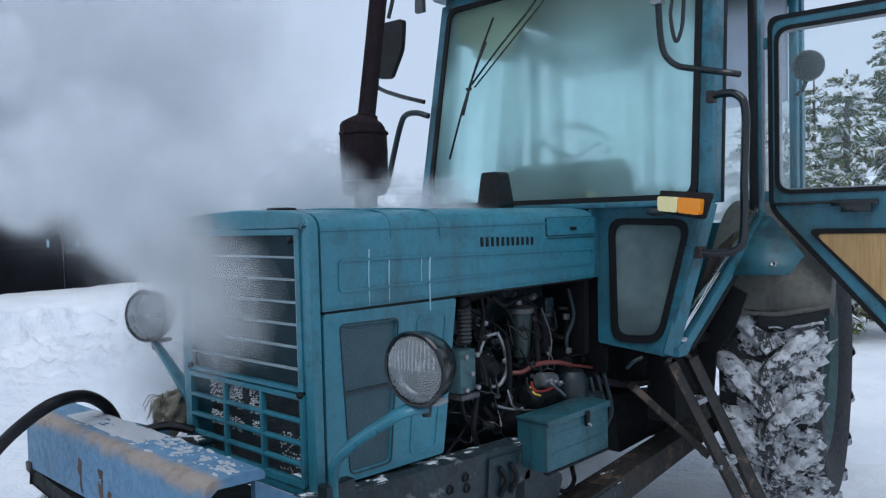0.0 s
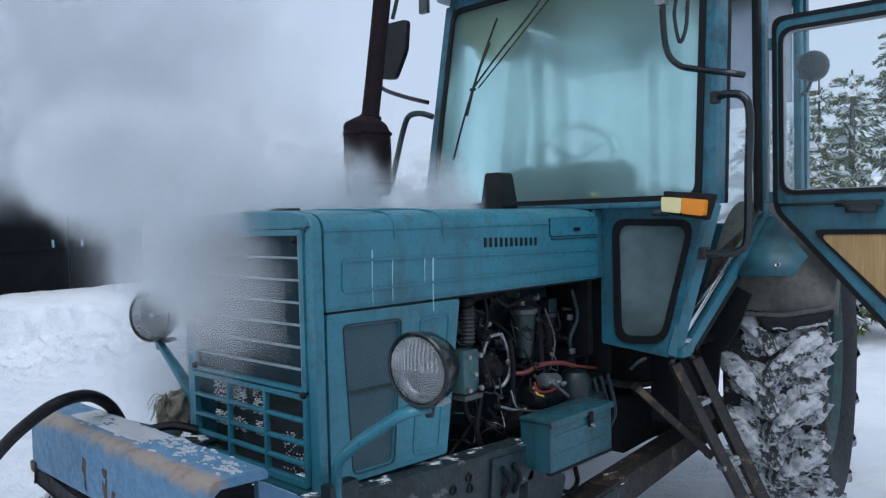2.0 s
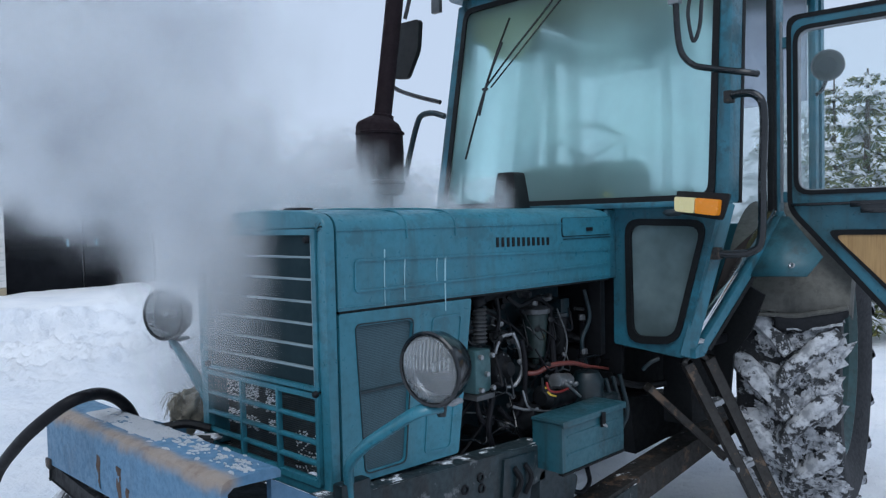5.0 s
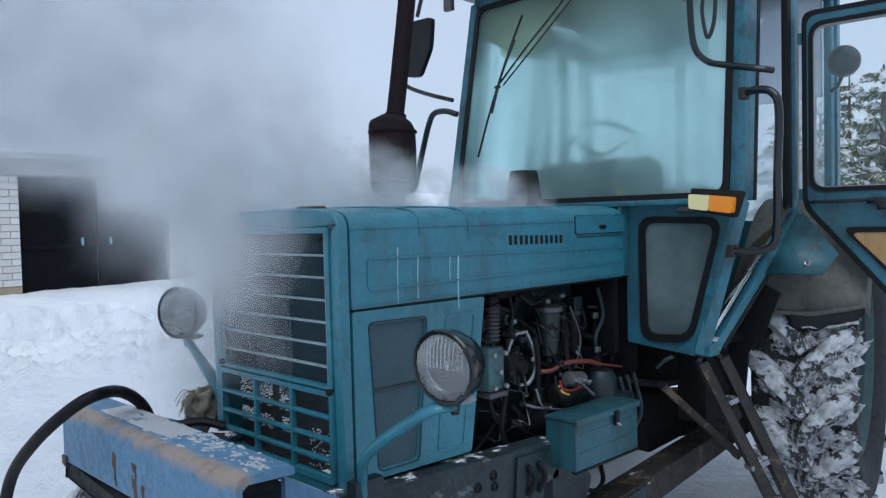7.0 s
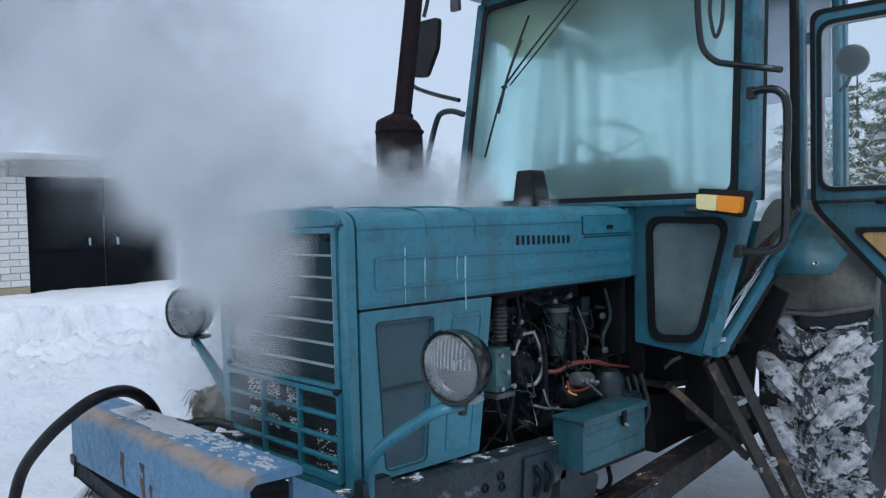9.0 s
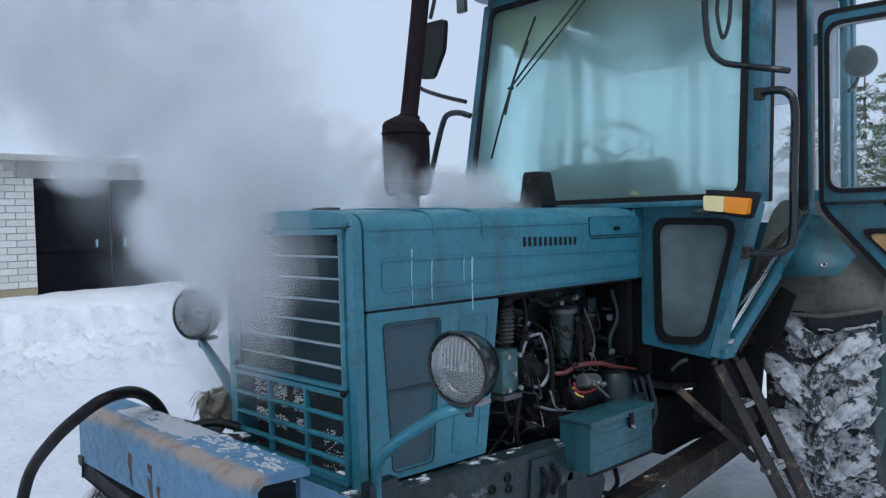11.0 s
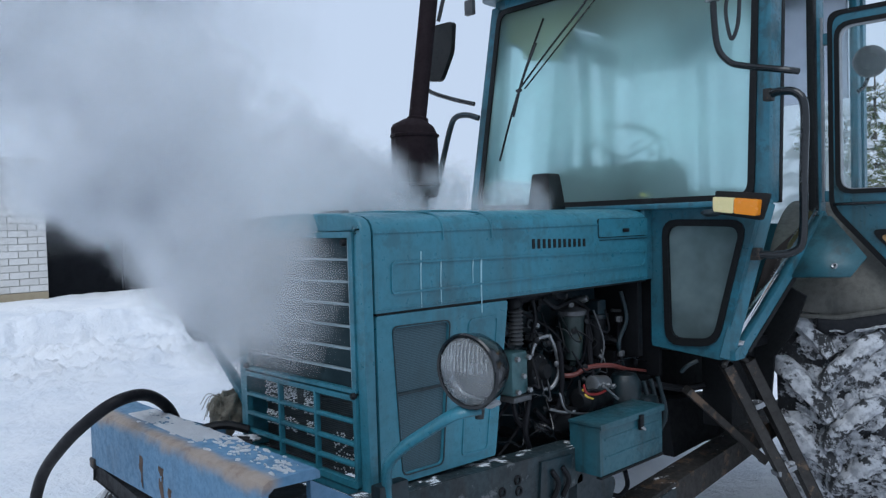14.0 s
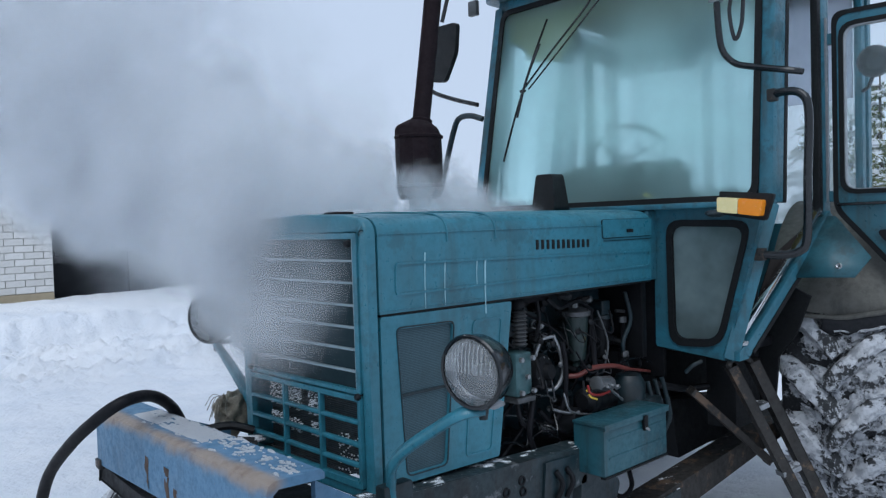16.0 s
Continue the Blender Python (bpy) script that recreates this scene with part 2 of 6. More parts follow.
def glass(name, tint, fog, fog_colour, pattern=None, blur=0.0):
    """A pane: clear part tinted, fogged part scatters light, with a faint glossy coat."""
    m, nt, b = material(name)
    nt.nodes.remove(b)
    out = nt.nodes["Material Output"]
    clear = node(nt, "ShaderNodeBsdfTransparent", Color=(*tint, 1))
    dif = node(nt, "ShaderNodeBsdfDiffuse", Color=(*fog_colour, 1))
    tra = node(nt, "ShaderNodeBsdfTranslucent", Color=(*fog_colour, 1))
    half = node(nt, "ShaderNodeMixShader", Fac=0.6)
    nt.links.new(dif.outputs[0], half.inputs[1])
    nt.links.new(tra.outputs[0], half.inputs[2])
    if blur:
        soft = node(nt, "ShaderNodeBsdfRefraction", Color=(*tint, 1), Roughness=0.32, IOR=1.16)
        both_ways = node(nt, "ShaderNodeMixShader", Fac=blur)
        nt.links.new(clear.outputs[0], both_ways.inputs[1])
        nt.links.new(soft.outputs[0], both_ways.inputs[2])
        clear = both_ways
    film = nt.nodes.new("ShaderNodeMixShader")
    n = noise_of(nt, 1.5, 5, 0.55)
    f = ramp(nt, n, 0.34, 0.66, fog * 0.55, min(0.96, fog * 1.4))
    if pattern:
        tc = nt.nodes.new("ShaderNodeTexCoord")
        sep = nt.nodes.new("ShaderNodeSeparateXYZ")
        nt.links.new(tc.outputs["Object"], sep.inputs[0])
        f = maths(nt, "MULTIPLY", f, ramp(nt, sep.outputs[2], *pattern))
        f = maths(nt, "MULTIPLY", f, ramp(nt, sep.outputs[2], 1.70, 1.98, 0.42, 1.0))
    nt.links.new(f, film.inputs[0])
    nt.links.new(clear.outputs[0], film.inputs[1])
    nt.links.new(half.outputs[0], film.inputs[2])
    shine = node(nt, "ShaderNodeBsdfGlossy", Roughness=0.05)
    coat = nt.nodes.new("ShaderNodeMixShader")
    face = node(nt, "ShaderNodeLayerWeight", Blend=0.5)
    rim = maths(nt, "POWER", face.outputs["Facing"], 5.0)
    nt.links.new(maths(nt, "ADD", maths(nt, "MULTIPLY", rim, 0.9), 0.015), coat.inputs[0])
    nt.links.new(film.outputs[0], coat.inputs[1])
    nt.links.new(shine.outputs[0], coat.inputs[2])
    nt.links.new(coat.outputs[0], out.inputs["Surface"])
    return m


WINDSCREEN = glass("fogged_windscreen", (0.86, 1.0, 1.0), 0.31, (0.70, 1.0, 0.98), pattern=(2.15, 2.62, 1.0, 0.30), blur=0.5)
SIDE_GLASS = glass("fogged_side_glass", (0.96, 1.0, 1.0), 0.06, (0.55, 0.74, 0.78))
DOOR_GLASS = glass("clear_door_glass", (0.985, 1.0, 1.0), 0.035, (0.7, 0.9, 0.93))
REAR_GLASS = glass("frosted_rear_glass", (0.97, 1.0, 1.0), 0.40, (0.84, 0.90, 0.92))
# pale film that imitates light coming through misted rear glass
MISTY_LIGHT = glass("misty_light_film", (0.92, 0.92, 0.96), 0.62, (0.80, 0.80, 0.86))
QUARTER_GLASS = glass("dirty_quarter_glass", (0.40, 0.52, 0.52), 0.62, (0.40, 0.50, 0.51))


def lamp_glass():
    m, nt, b = material("headlamp_glass")
    b.inputs["Base Color"].default_value = (0.86, 0.90, 0.92, 1)
    b.inputs["Roughness"].default_value = 0.12
    b.inputs["Transmission Weight"].default_value = 0.85
    b.inputs["IOR"].default_value = 1.3
    n = noise_of(nt, 30, 7, 0.7)
    nt.links.new(ramp(nt, n, 0.45, 0.7, 0.04, 0.18), b.inputs["Roughness"])
    return m


LAMP_GLASS = lamp_glass()
MIRROR = plain("mirror_glass", (0.55, 0.60, 0.64), 0.08, 1.0, vary=0.1, relief=0.0)


def mesh_screen():
    """Woven wire cloth: fine cross relief and the dark gaps between its wires."""
    m, nt, b = material("wire_cloth")
    tc = nt.nodes.new("ShaderNodeTexCoord")
    w1 = node(nt, "ShaderNodeTexWave", Scale=60.0)
    w1.bands_direction = "Z"
    w2 = node(nt, "ShaderNodeTexWave", Scale=60.0)
    w2.bands_direction = "X"
    for w in (w1, w2):
        nt.links.new(tc.outputs["Object"], w.inputs["Vector"])
    g = maths(nt, "MAXIMUM", w1.outputs["Fac"], maths(nt, "MULTIPLY", w2.outputs["Fac"], 0.6))
    c = mixed(nt, g, (0.012, 0.030, 0.037), (0.060, 0.115, 0.140))
    c = mixed(nt, ramp(nt, noise_of(nt, 8, 5, 0.7), 0.45, 0.7, 0, 0.5), c, (0.028, 0.05, 0.055))
    nt.links.new(c, b.inputs["Base Color"])
    b.inputs["Roughness"].default_value = 0.6
    b.inputs["Metallic"].default_value = 0.2
    bump(nt, b, g, 0.5, 0.002)
    return m


WIRE_CLOTH = mesh_screen()


def radiator_core():
    m, nt, b = material("radiator_fins")
    tc = nt.nodes.new("ShaderNodeTexCoord")
    w1 = node(nt, "ShaderNodeTexWave", Scale=45.0, Distortion=0.6)
    w1.bands_direction = "Z"
    nt.links.new(tc.outputs["Object"], w1.inputs["Vector"])
    c = mixed(nt, w1.outputs["Fac"], (0.015, 0.022, 0.026), (0.07, 0.085, 0.09))
    c = mixed(nt, ramp(nt, noise_of(nt, 7, 6, 0.7), 0.45, 0.65, 0, 0.6), c, (0.10, 0.12, 0.125))
    nt.links.new(c, b.inputs["Base Color"])
    b.inputs["Roughness"].default_value = 0.55
    b.inputs["Metallic"].default_value = 0.4
    bump(nt, b, w1.outputs["Fac"], 0.6, 0.004)
    return m


FINS = radiator_core()
# white for the droplets and for specks that imitate light through the grille
BRIGHT_SPECK = plain("light_speck_and_droplet", (0.88, 0.90, 0.92), 0.35, scale=70, vary=0.6, relief=0.8)


def needles():
    m, nt, b = material("spruce_needles")
    geo = nt.nodes.new("ShaderNodeNewGeometry")
    c = mixed(nt, geo.outputs["Random Per Island"], (0.06, 0.105, 0.05), (0.24, 0.24, 0.09))
    nt.links.new(c, b.inputs["Base Color"])
    b.inputs["Roughness"].default_value = 0.8
    return m


NEEDLES = needles()


def steam(name, scale, detail, low, tone=0.80, band=(0.30, 0.66)):
    """Thin vapour: each sheet lets most light through; its density is torn by noise and fades to nothing at the rim."""
    m, nt, b = material(name)
    nt.nodes.remove(b)
    out = nt.nodes["Material Output"]
    at = nt.nodes.new("ShaderNodeAttribute")
    at.attribute_name = "veil"
    dif = node(nt, "ShaderNodeBsdfDiffuse", Color=(tone * 0.97, tone, tone * 1.03, 1))
    tra = node(nt, "ShaderNodeBsdfTranslucent", Color=(tone * 0.97, tone, tone * 1.03, 1))
    half = node(nt, "ShaderNodeMixShader", Fac=0.5)
    nt.links.new(dif.outputs[0], half.inputs[1])
    nt.links.new(tra.outputs[0], half.inputs[2])
    n = noise_of(nt, scale, detail, 0.52)
    d = maths(nt, "MULTIPLY", at.outputs["Fac"], ramp(nt, n, *band, low, 1.0))
    mix = nt.nodes.new("ShaderNodeMixShader")
    nt.links.new(d, mix.inputs[0])
    clear = nt.nodes.new("ShaderNodeBsdfTransparent")
    nt.links.new(clear.outputs[0], mix.inputs[1])
    nt.links.new(half.outputs[0], mix.inputs[2])
    nt.links.new(mix.outputs[0], out.inputs["Surface"])
    return m


STEAM = steam("steam", 3.0, 3, 0.15)
STEAM_MID = steam("rolling_steam", 4.2, 4, 0.08, band=(0.36, 0.58))
# lower tone puts the cloud's self-shading into the vapour's colour
STEAM_SOFT = steam("soft_steam", 1.3, 1.0, 0.25, 0.75)


# ---- building helpers ----
def mesh_of(name, bm, mat, smooth=35):
    me = bpy.data.meshes.new(name)
    bmesh.ops.recalc_face_normals(bm, faces=bm.faces)
    bm.to_mesh(me)
    bm.free()
    me.materials.append(mat)
    if smooth:
        me.set_sharp_from_angle(angle=radians(smooth))
        me.polygons.foreach_set("use_smooth", [True] * len(me.polygons))
    return me


def part(name, bm, mat, parent=None, label="", smooth=35):
    ob = new(name, mesh_of(name, bm, mat, smooth))
    if parent:
        ob.parent = parent
    return tagged(ob, label)


def thing(name, label, category, at=(0, 0, 0), group="", kind=""):
    ob = new(name)
    ob.location = at
    ob.empty_display_size = 0.1
    return tagged(ob, label, category, group, kind)


def place(axis, u, v, w):
    return Vector({"x": (w, u, v), "y": (u, w, v), "z": (u, v, w)}[axis])


def add_box(bm, lo, hi, bevel=0.0, m=None):
    r = bmesh.ops.create_cube(bm, size=1)
    for v in r["verts"]:
        v.co = Vector([lo[i] + (v.co[i] + 0.5) * (hi[i] - lo[i]) for i in range(3)])
        if m:
            v.co = m @ v.co
    if bevel:
        edges = list({e for v in r["verts"] for e in v.link_edges})
        bmesh.ops.bevel(bm, geom=edges, offset=bevel, segments=2, profile=0.6, affect="EDGES")
    return bm


def box(lo, hi, bevel=0.004, m=None):
    return add_box(bmesh.new(), lo, hi, bevel, m)


def rounded(poly, r, n=4):
    """Polygon with its corners rounded by r, n + 1 points a corner."""
    out = []
    for i, p in enumerate(poly):
        p, a, b = Vector(p), Vector(poly[i - 1]), Vector(poly[(i + 1) % len(poly)])
        da, db = (a - p).normalized(), (b - p).normalized()
        s = min(r, (a - p).length * 0.45, (b - p).length * 0.45)
        for k in range(n + 1):
            t = k / n
            out.append(p + da * s * (1 - t) ** 2 + db * s * t ** 2)
    return out


def rect(u0, v0, u1, v1):
    return [(u0, v0), (u1, v0), (u1, v1), (u0, v1)]


def add_prism(bm, poly, axis, w0, w1):
    lo = [bm.verts.new(place(axis, p[0], p[1], w0)) for p in poly]
    hi = [bm.verts.new(place(axis, p[0], p[1], w1)) for p in poly]
    bm.faces.new(lo), bm.faces.new(hi[::-1])
    for i in range(len(poly)):
        j = (i + 1) % len(poly)
        bm.faces.new((lo[i], hi[i], hi[j], lo[j]))
    return bm


def prism(poly, axis, w0, w1, bevel=0.0):
    bm = add_prism(bmesh.new(), poly, axis, w0, w1)
    if bevel:
        sharp = [e for e in bm.edges if len(e.link_faces) == 2 and e.calc_face_angle(0) > 0.9]
        bmesh.ops.bevel(bm, geom=sharp, offset=bevel, segments=2, profile=0.6, affect="EDGES")
    return bm


def add_ring(bm, outer, inner, axis, w0, w1):
    """A frame between two polygons with as many points each."""
    rows = [[bm.verts.new(place(axis, p[0], p[1], w)) for p in poly] for poly, w in ((outer, w0), (outer, w1), (inner, w1), (inner, w0))]
    k = len(outer)
    for a in range(4):
        for i in range(k):
            j = (i + 1) % k
            bm.faces.new((rows[a][i], rows[a][j], rows[(a + 1) % 4][j], rows[(a + 1) % 4][i]))
    return bm


def ring(outer, inner, axis, w0, w1):
    return add_ring(bmesh.new(), outer, inner, axis, w0, w1)


def smooth_line(points, per=6):
    pts = [Vector(p) for p in points]
    if len(pts) < 3:
        return pts
    ext = [2 * pts[0] - pts[1]] + pts + [2 * pts[-1] - pts[-2]]
    out = []
    for i in range(1, len(ext) - 2):
        p0, p1, p2, p3 = ext[i - 1 : i + 3]
        for k in range(per):
            t = k / per
            out.append(0.5 * (2 * p1 + (p2 - p0) * t + (2 * p0 - 5 * p1 + 4 * p2 - p3) * t * t + (3 * p1 - p0 - 3 * p2 + p3) * t ** 3))
    return out + [pts[-1]]


def add_tube(bm, points, r, seg=10, per=6, taper=None, flat=1.0):
    line = smooth_line(points, per)
    rows, side = [], None
    for i, p in enumerate(line):
        d = (line[min(i + 1, len(line) - 1)] - line[max(i - 1, 0)]).normalized()
        if side is None:
            side = d.orthogonal().normalized()
        side = (side - d * side.dot(d)).normalized()
        up = d.cross(side)
        rr = r if taper is None else r + (taper - r) * i / (len(line) - 1)
        rows.append([bm.verts.new(p + rr * (math.cos(a) * side + flat * math.sin(a) * up)) for a in (math.tau * k / seg for k in range(seg))])
    for a, b in zip(rows, rows[1:]):
        for k in range(seg):
            bm.faces.new((a[k], a[(k + 1) % seg], b[(k + 1) % seg], b[k]))
    bm.faces.new(rows[0][::-1]), bm.faces.new(rows[-1])
    return bm


def tube(points, r, seg=10, per=6, taper=None, flat=1.0):
    return add_tube(bmesh.new(), points, r, seg, per, taper, flat)


def add_lathe(bm, profile, seg=32, m=None):
    """Turns a profile of (radius, height) about z, then places it by m."""
    rows = []
    for r, h in profile:
        if r < 1e-5:
            rows.append([bm.verts.new((0, 0, h))])
        else:
            rows.append([bm.verts.new((r * math.cos(a), r * math.sin(a), h)) for a in (math.tau * k / seg for k in range(seg))])
    for a, b in zip(rows, rows[1:]):
        for k in range(seg):
            j = (k + 1) % seg
            if len(a) == 1 and len(b) > 1:
                bm.faces.new((a[0], b[k], b[j]))
            elif len(b) == 1 and len(a) > 1:
                bm.faces.new((a[k], b[0], a[j]))
            elif len(a) > 1:
                bm.faces.new((a[k], b[k], b[j], a[j]))
    if m:
        for row in rows:
            for v in row:
                v.co = m @ v.co
    return bm


def lathe(profile, seg=32, m=None):
    return add_lathe(bmesh.new(), profile, seg, m)


def to_dir(at, way):
    """A pose whose z points along way."""
    return Matrix.Translation(at) @ Vector(way).to_track_quat("Z", "Y").to_matrix().to_4x4()


def rumple(bm, amount, scale, seed=0.0):
    for v in bm.verts:
        v.co += noise.noise_vector(v.co * scale + Vector((seed, seed, seed))) * amount
    return bm


def lump(at, size, amount=0.3, scale=3.0, seed=0.0, sub=3):
    """A lump of snow or mud."""
    bm = bmesh.new()
    bmesh.ops.create_icosphere(bm, subdivisions=sub, radius=1)
    for v in bm.verts:
        d = v.co.normalized()
        v.co = d * (1 + amount * noise.noise(d * scale + Vector((seed, seed * 2, -seed))))
        v.co = Vector((v.co.x * size[0], v.co.y * size[1], v.co.z * size[2])) + Vector(at)
    return bm


# ---- ground: one snow sheet, a ploughed bank before the garage, low rise far off ----
def step(a, b, x):
    t = min(1.0, max(0.0, (x - a) / (b - a)))
    return t * t * (3 - 2 * t)


def snow_height(x, y):
    p = Vector((x, y, 0))
    near = step(14, 9, abs(x - 3))
    bank = 0.40 * step(9.15, 9.7, y + 0.5 * noise.noise(p * 0.45) + 0.30 * noise.noise(p * 1.7) + 0.12 * noise.noise(p * 4.3)) + 0.10 * step(9.7, 12, y) + 0.012 * max(0, min(8, x - 2)) * step(8, 10, y)
    z = bank * (0.35 + 0.65 * near)
    churn = step(6.1, 7.0, y + 0.8 * noise.noise(p * 0.6)) * step(10.0, 9.3, y)
    lumps = 1 - abs(noise.noise(p * 3.1)) * 2
    small = 1 - abs(noise.noise(p * 7.3 + Vector((3, 1, 0)))) * 2
    z += churn * (0.14 * noise.fractal(p * 1.7, 0.8, 2.1, 5) + 0.09 * lumps * abs(lumps) + 0.06 * small * abs(small))
    z += 0.05 * noise.noise(p * 0.5) + 0.028 * noise.fractal(p * 2.2, 0.8, 2, 5)
    # two shallow wheel tracks
    for c in (3.1, 4.6):
        z -= 0.05 * math.exp(-(((y - c - 0.3 * math.sin(x * 0.4)) / 0.28) ** 2))
    far = math.hypot(x, y)
    z += 5.5 * step(35, 130, far) + 2.0 * noise.noise(p * 0.02) * step(40, 120, far)
    z -= 0.05 * step(2.6, 1.2, math.hypot(x - 0.8, y - 0.4))
    return z


def axis_steps(lo, hi, fine, reach):
    out, v, s = [], lo, fine
    while v < hi:
        out.append(v)
        v += fine
    right = [hi]
    while right[-1] < reach:
        s *= 1.16
        right.append(right[-1] + s)
    left, s = [lo], fine
    while left[-1] > -reach:
        s *= 1.16
        left.append(left[-1] - s)
    return left[:0:-1] + out + right


def build_ground():
    xs, ys = axis_steps(-3.0, 8.0, 0.055, 420), axis_steps(-2.0, 10.2, 0.055, 420)
    verts = [(x, y, snow_height(x, y)) for y in ys for x in xs]
    k = len(xs)
    faces = [(j * k + i, j * k + i + 1, (j + 1) * k + i + 1, (j + 1) * k + i) for j in range(len(ys) - 1) for i in range(k - 1)]
    me = bpy.data.meshes.new("ground")
    me.from_pydata(verts, [], faces)
    me.materials.append(SNOW)
    me.polygons.foreach_set("use_smooth", [True] * len(me.polygons))
    return tagged(new("ground", me), "bluish white trodden snow with ploughed bank and tracks", "snow ground", kind="structure")


build_ground()

# ---- garage behind the bank ----
GY = 12.0
DOOR_X0, DOOR_X1, LINTEL_Z, EAVE_Z = 2.62, 5.15, 2.42, 2.68
COURSE, BRICK_L = 0.112, 0.29


def build_garage():
    g = thing("garage", "low white brick garage with black door and snowy flat roof", "garage", (0, 0, 0))
    wall = part("wall", box((-2.5, GY + 0.012, -0.2), (DOOR_X0, GY + 5, EAVE_Z), 0), MORTAR, g, "pale mortar wall core")
    part("side_wall", box((DOOR_X1, GY + 0.012, -0.2), (5.75, GY + 5, EAVE_Z), 0), MORTAR, g)
    part("lintel", box((DOOR_X0 - 0.25, GY - 0.01, LINTEL_Z), (DOOR_X1 + 0.25, GY + 0.3, EAVE_Z), 0.01), CONCRETE, g, "grey concrete lintel")
    part("plinth", box((-2.5, GY - 0.03, -0.2), (DOOR_X0 - 0.01, GY + 0.1, 0.62), 0.01), PLINTH, g, "tan painted plinth")
    for i in range(2):
        a = DOOR_X0 + i * (DOOR_X1 - DOOR_X0) / 2
        b = a + (DOOR_X1 - DOOR_X0) / 2
        leaf = part("door_leaf", box((a + 0.01, GY + 0.10, 0.1), (b - 0.01, GY + 0.15, LINTEL_Z), 0.004), GARAGE_DOOR, g, "black sheet metal leaf")
        part("brace", box((a + 0.05, GY + 0.07, 1.2), (b - 0.05, GY + 0.10, 1.28), 0.004), GARAGE_DOOR, leaf)
        part("pull", box((b - 0.28 if i == 0 else a + 0.2, GY + 0.05, 1.25), (b - 0.255 if i == 0 else a + 0.225, GY + 0.10, 1.38), 0.004), WHITE_METAL, leaf, "white metal pull")
    roof = part("roof", box((-2.8, GY - 0.28, EAVE_Z), (6.0, GY + 5.3, EAVE_Z + 0.10), 0.01), CONCRETE, g, "thin grey roof slab")
    bm = bmesh.new()
    bmesh.ops.create_grid(bm, x_segments=120, y_segments=24, size=1)
    for v in bm.verts:
        edge = min(1, (1 - abs(v.co.y)) * 8, (1 - abs(v.co.x)) * 30)
        x, y = 1.6 + v.co.x * 4.37, GY + 2.5 + v.co.y * 2.76
        v.co = Vector((x, y, EAVE_Z + 0.103 + max(0, edge) * (0.07 + 0.07 * noise.noise(Vector((x * 1.3, y, 3))))))
    part("roof_snow", bm, SNOW_SOFT, roof, "snow lying on the slab")
    rows = int((EAVE_Z - 0.62) / COURSE)
    me = mesh_of("brick", box((-BRICK_L / 2 + 0.006, -0.012, -COURSE / 2 + 0.006), (BRICK_L / 2 - 0.006, 0.03, COURSE / 2 - 0.006), 0.004), BRICK, 0)
    half = mesh_of("half_brick", box((-BRICK_L / 4 + 0.006, -0.012, -COURSE / 2 + 0.006), (BRICK_L / 4 - 0.006, 0.03, COURSE / 2 - 0.006), 0.004), BRICK, 0)
    for r in range(rows):
        z, x, odd = 0.625 + (r + 0.5) * COURSE, DOOR_X0, r % 2
        while x > -0.6:
            w = BRICK_L / 2 if odd and x == DOOR_X0 else BRICK_L
            if not (z > LINTEL_Z and x > DOOR_X0 - 0.25 + 0.01):
                b = new("brick", half if w < BRICK_L else me)
                b.parent, b.location = wall, (x - w / 2, GY + random.uniform(-0.002, 0.002), z)
            x -= w
    return g


build_garage()


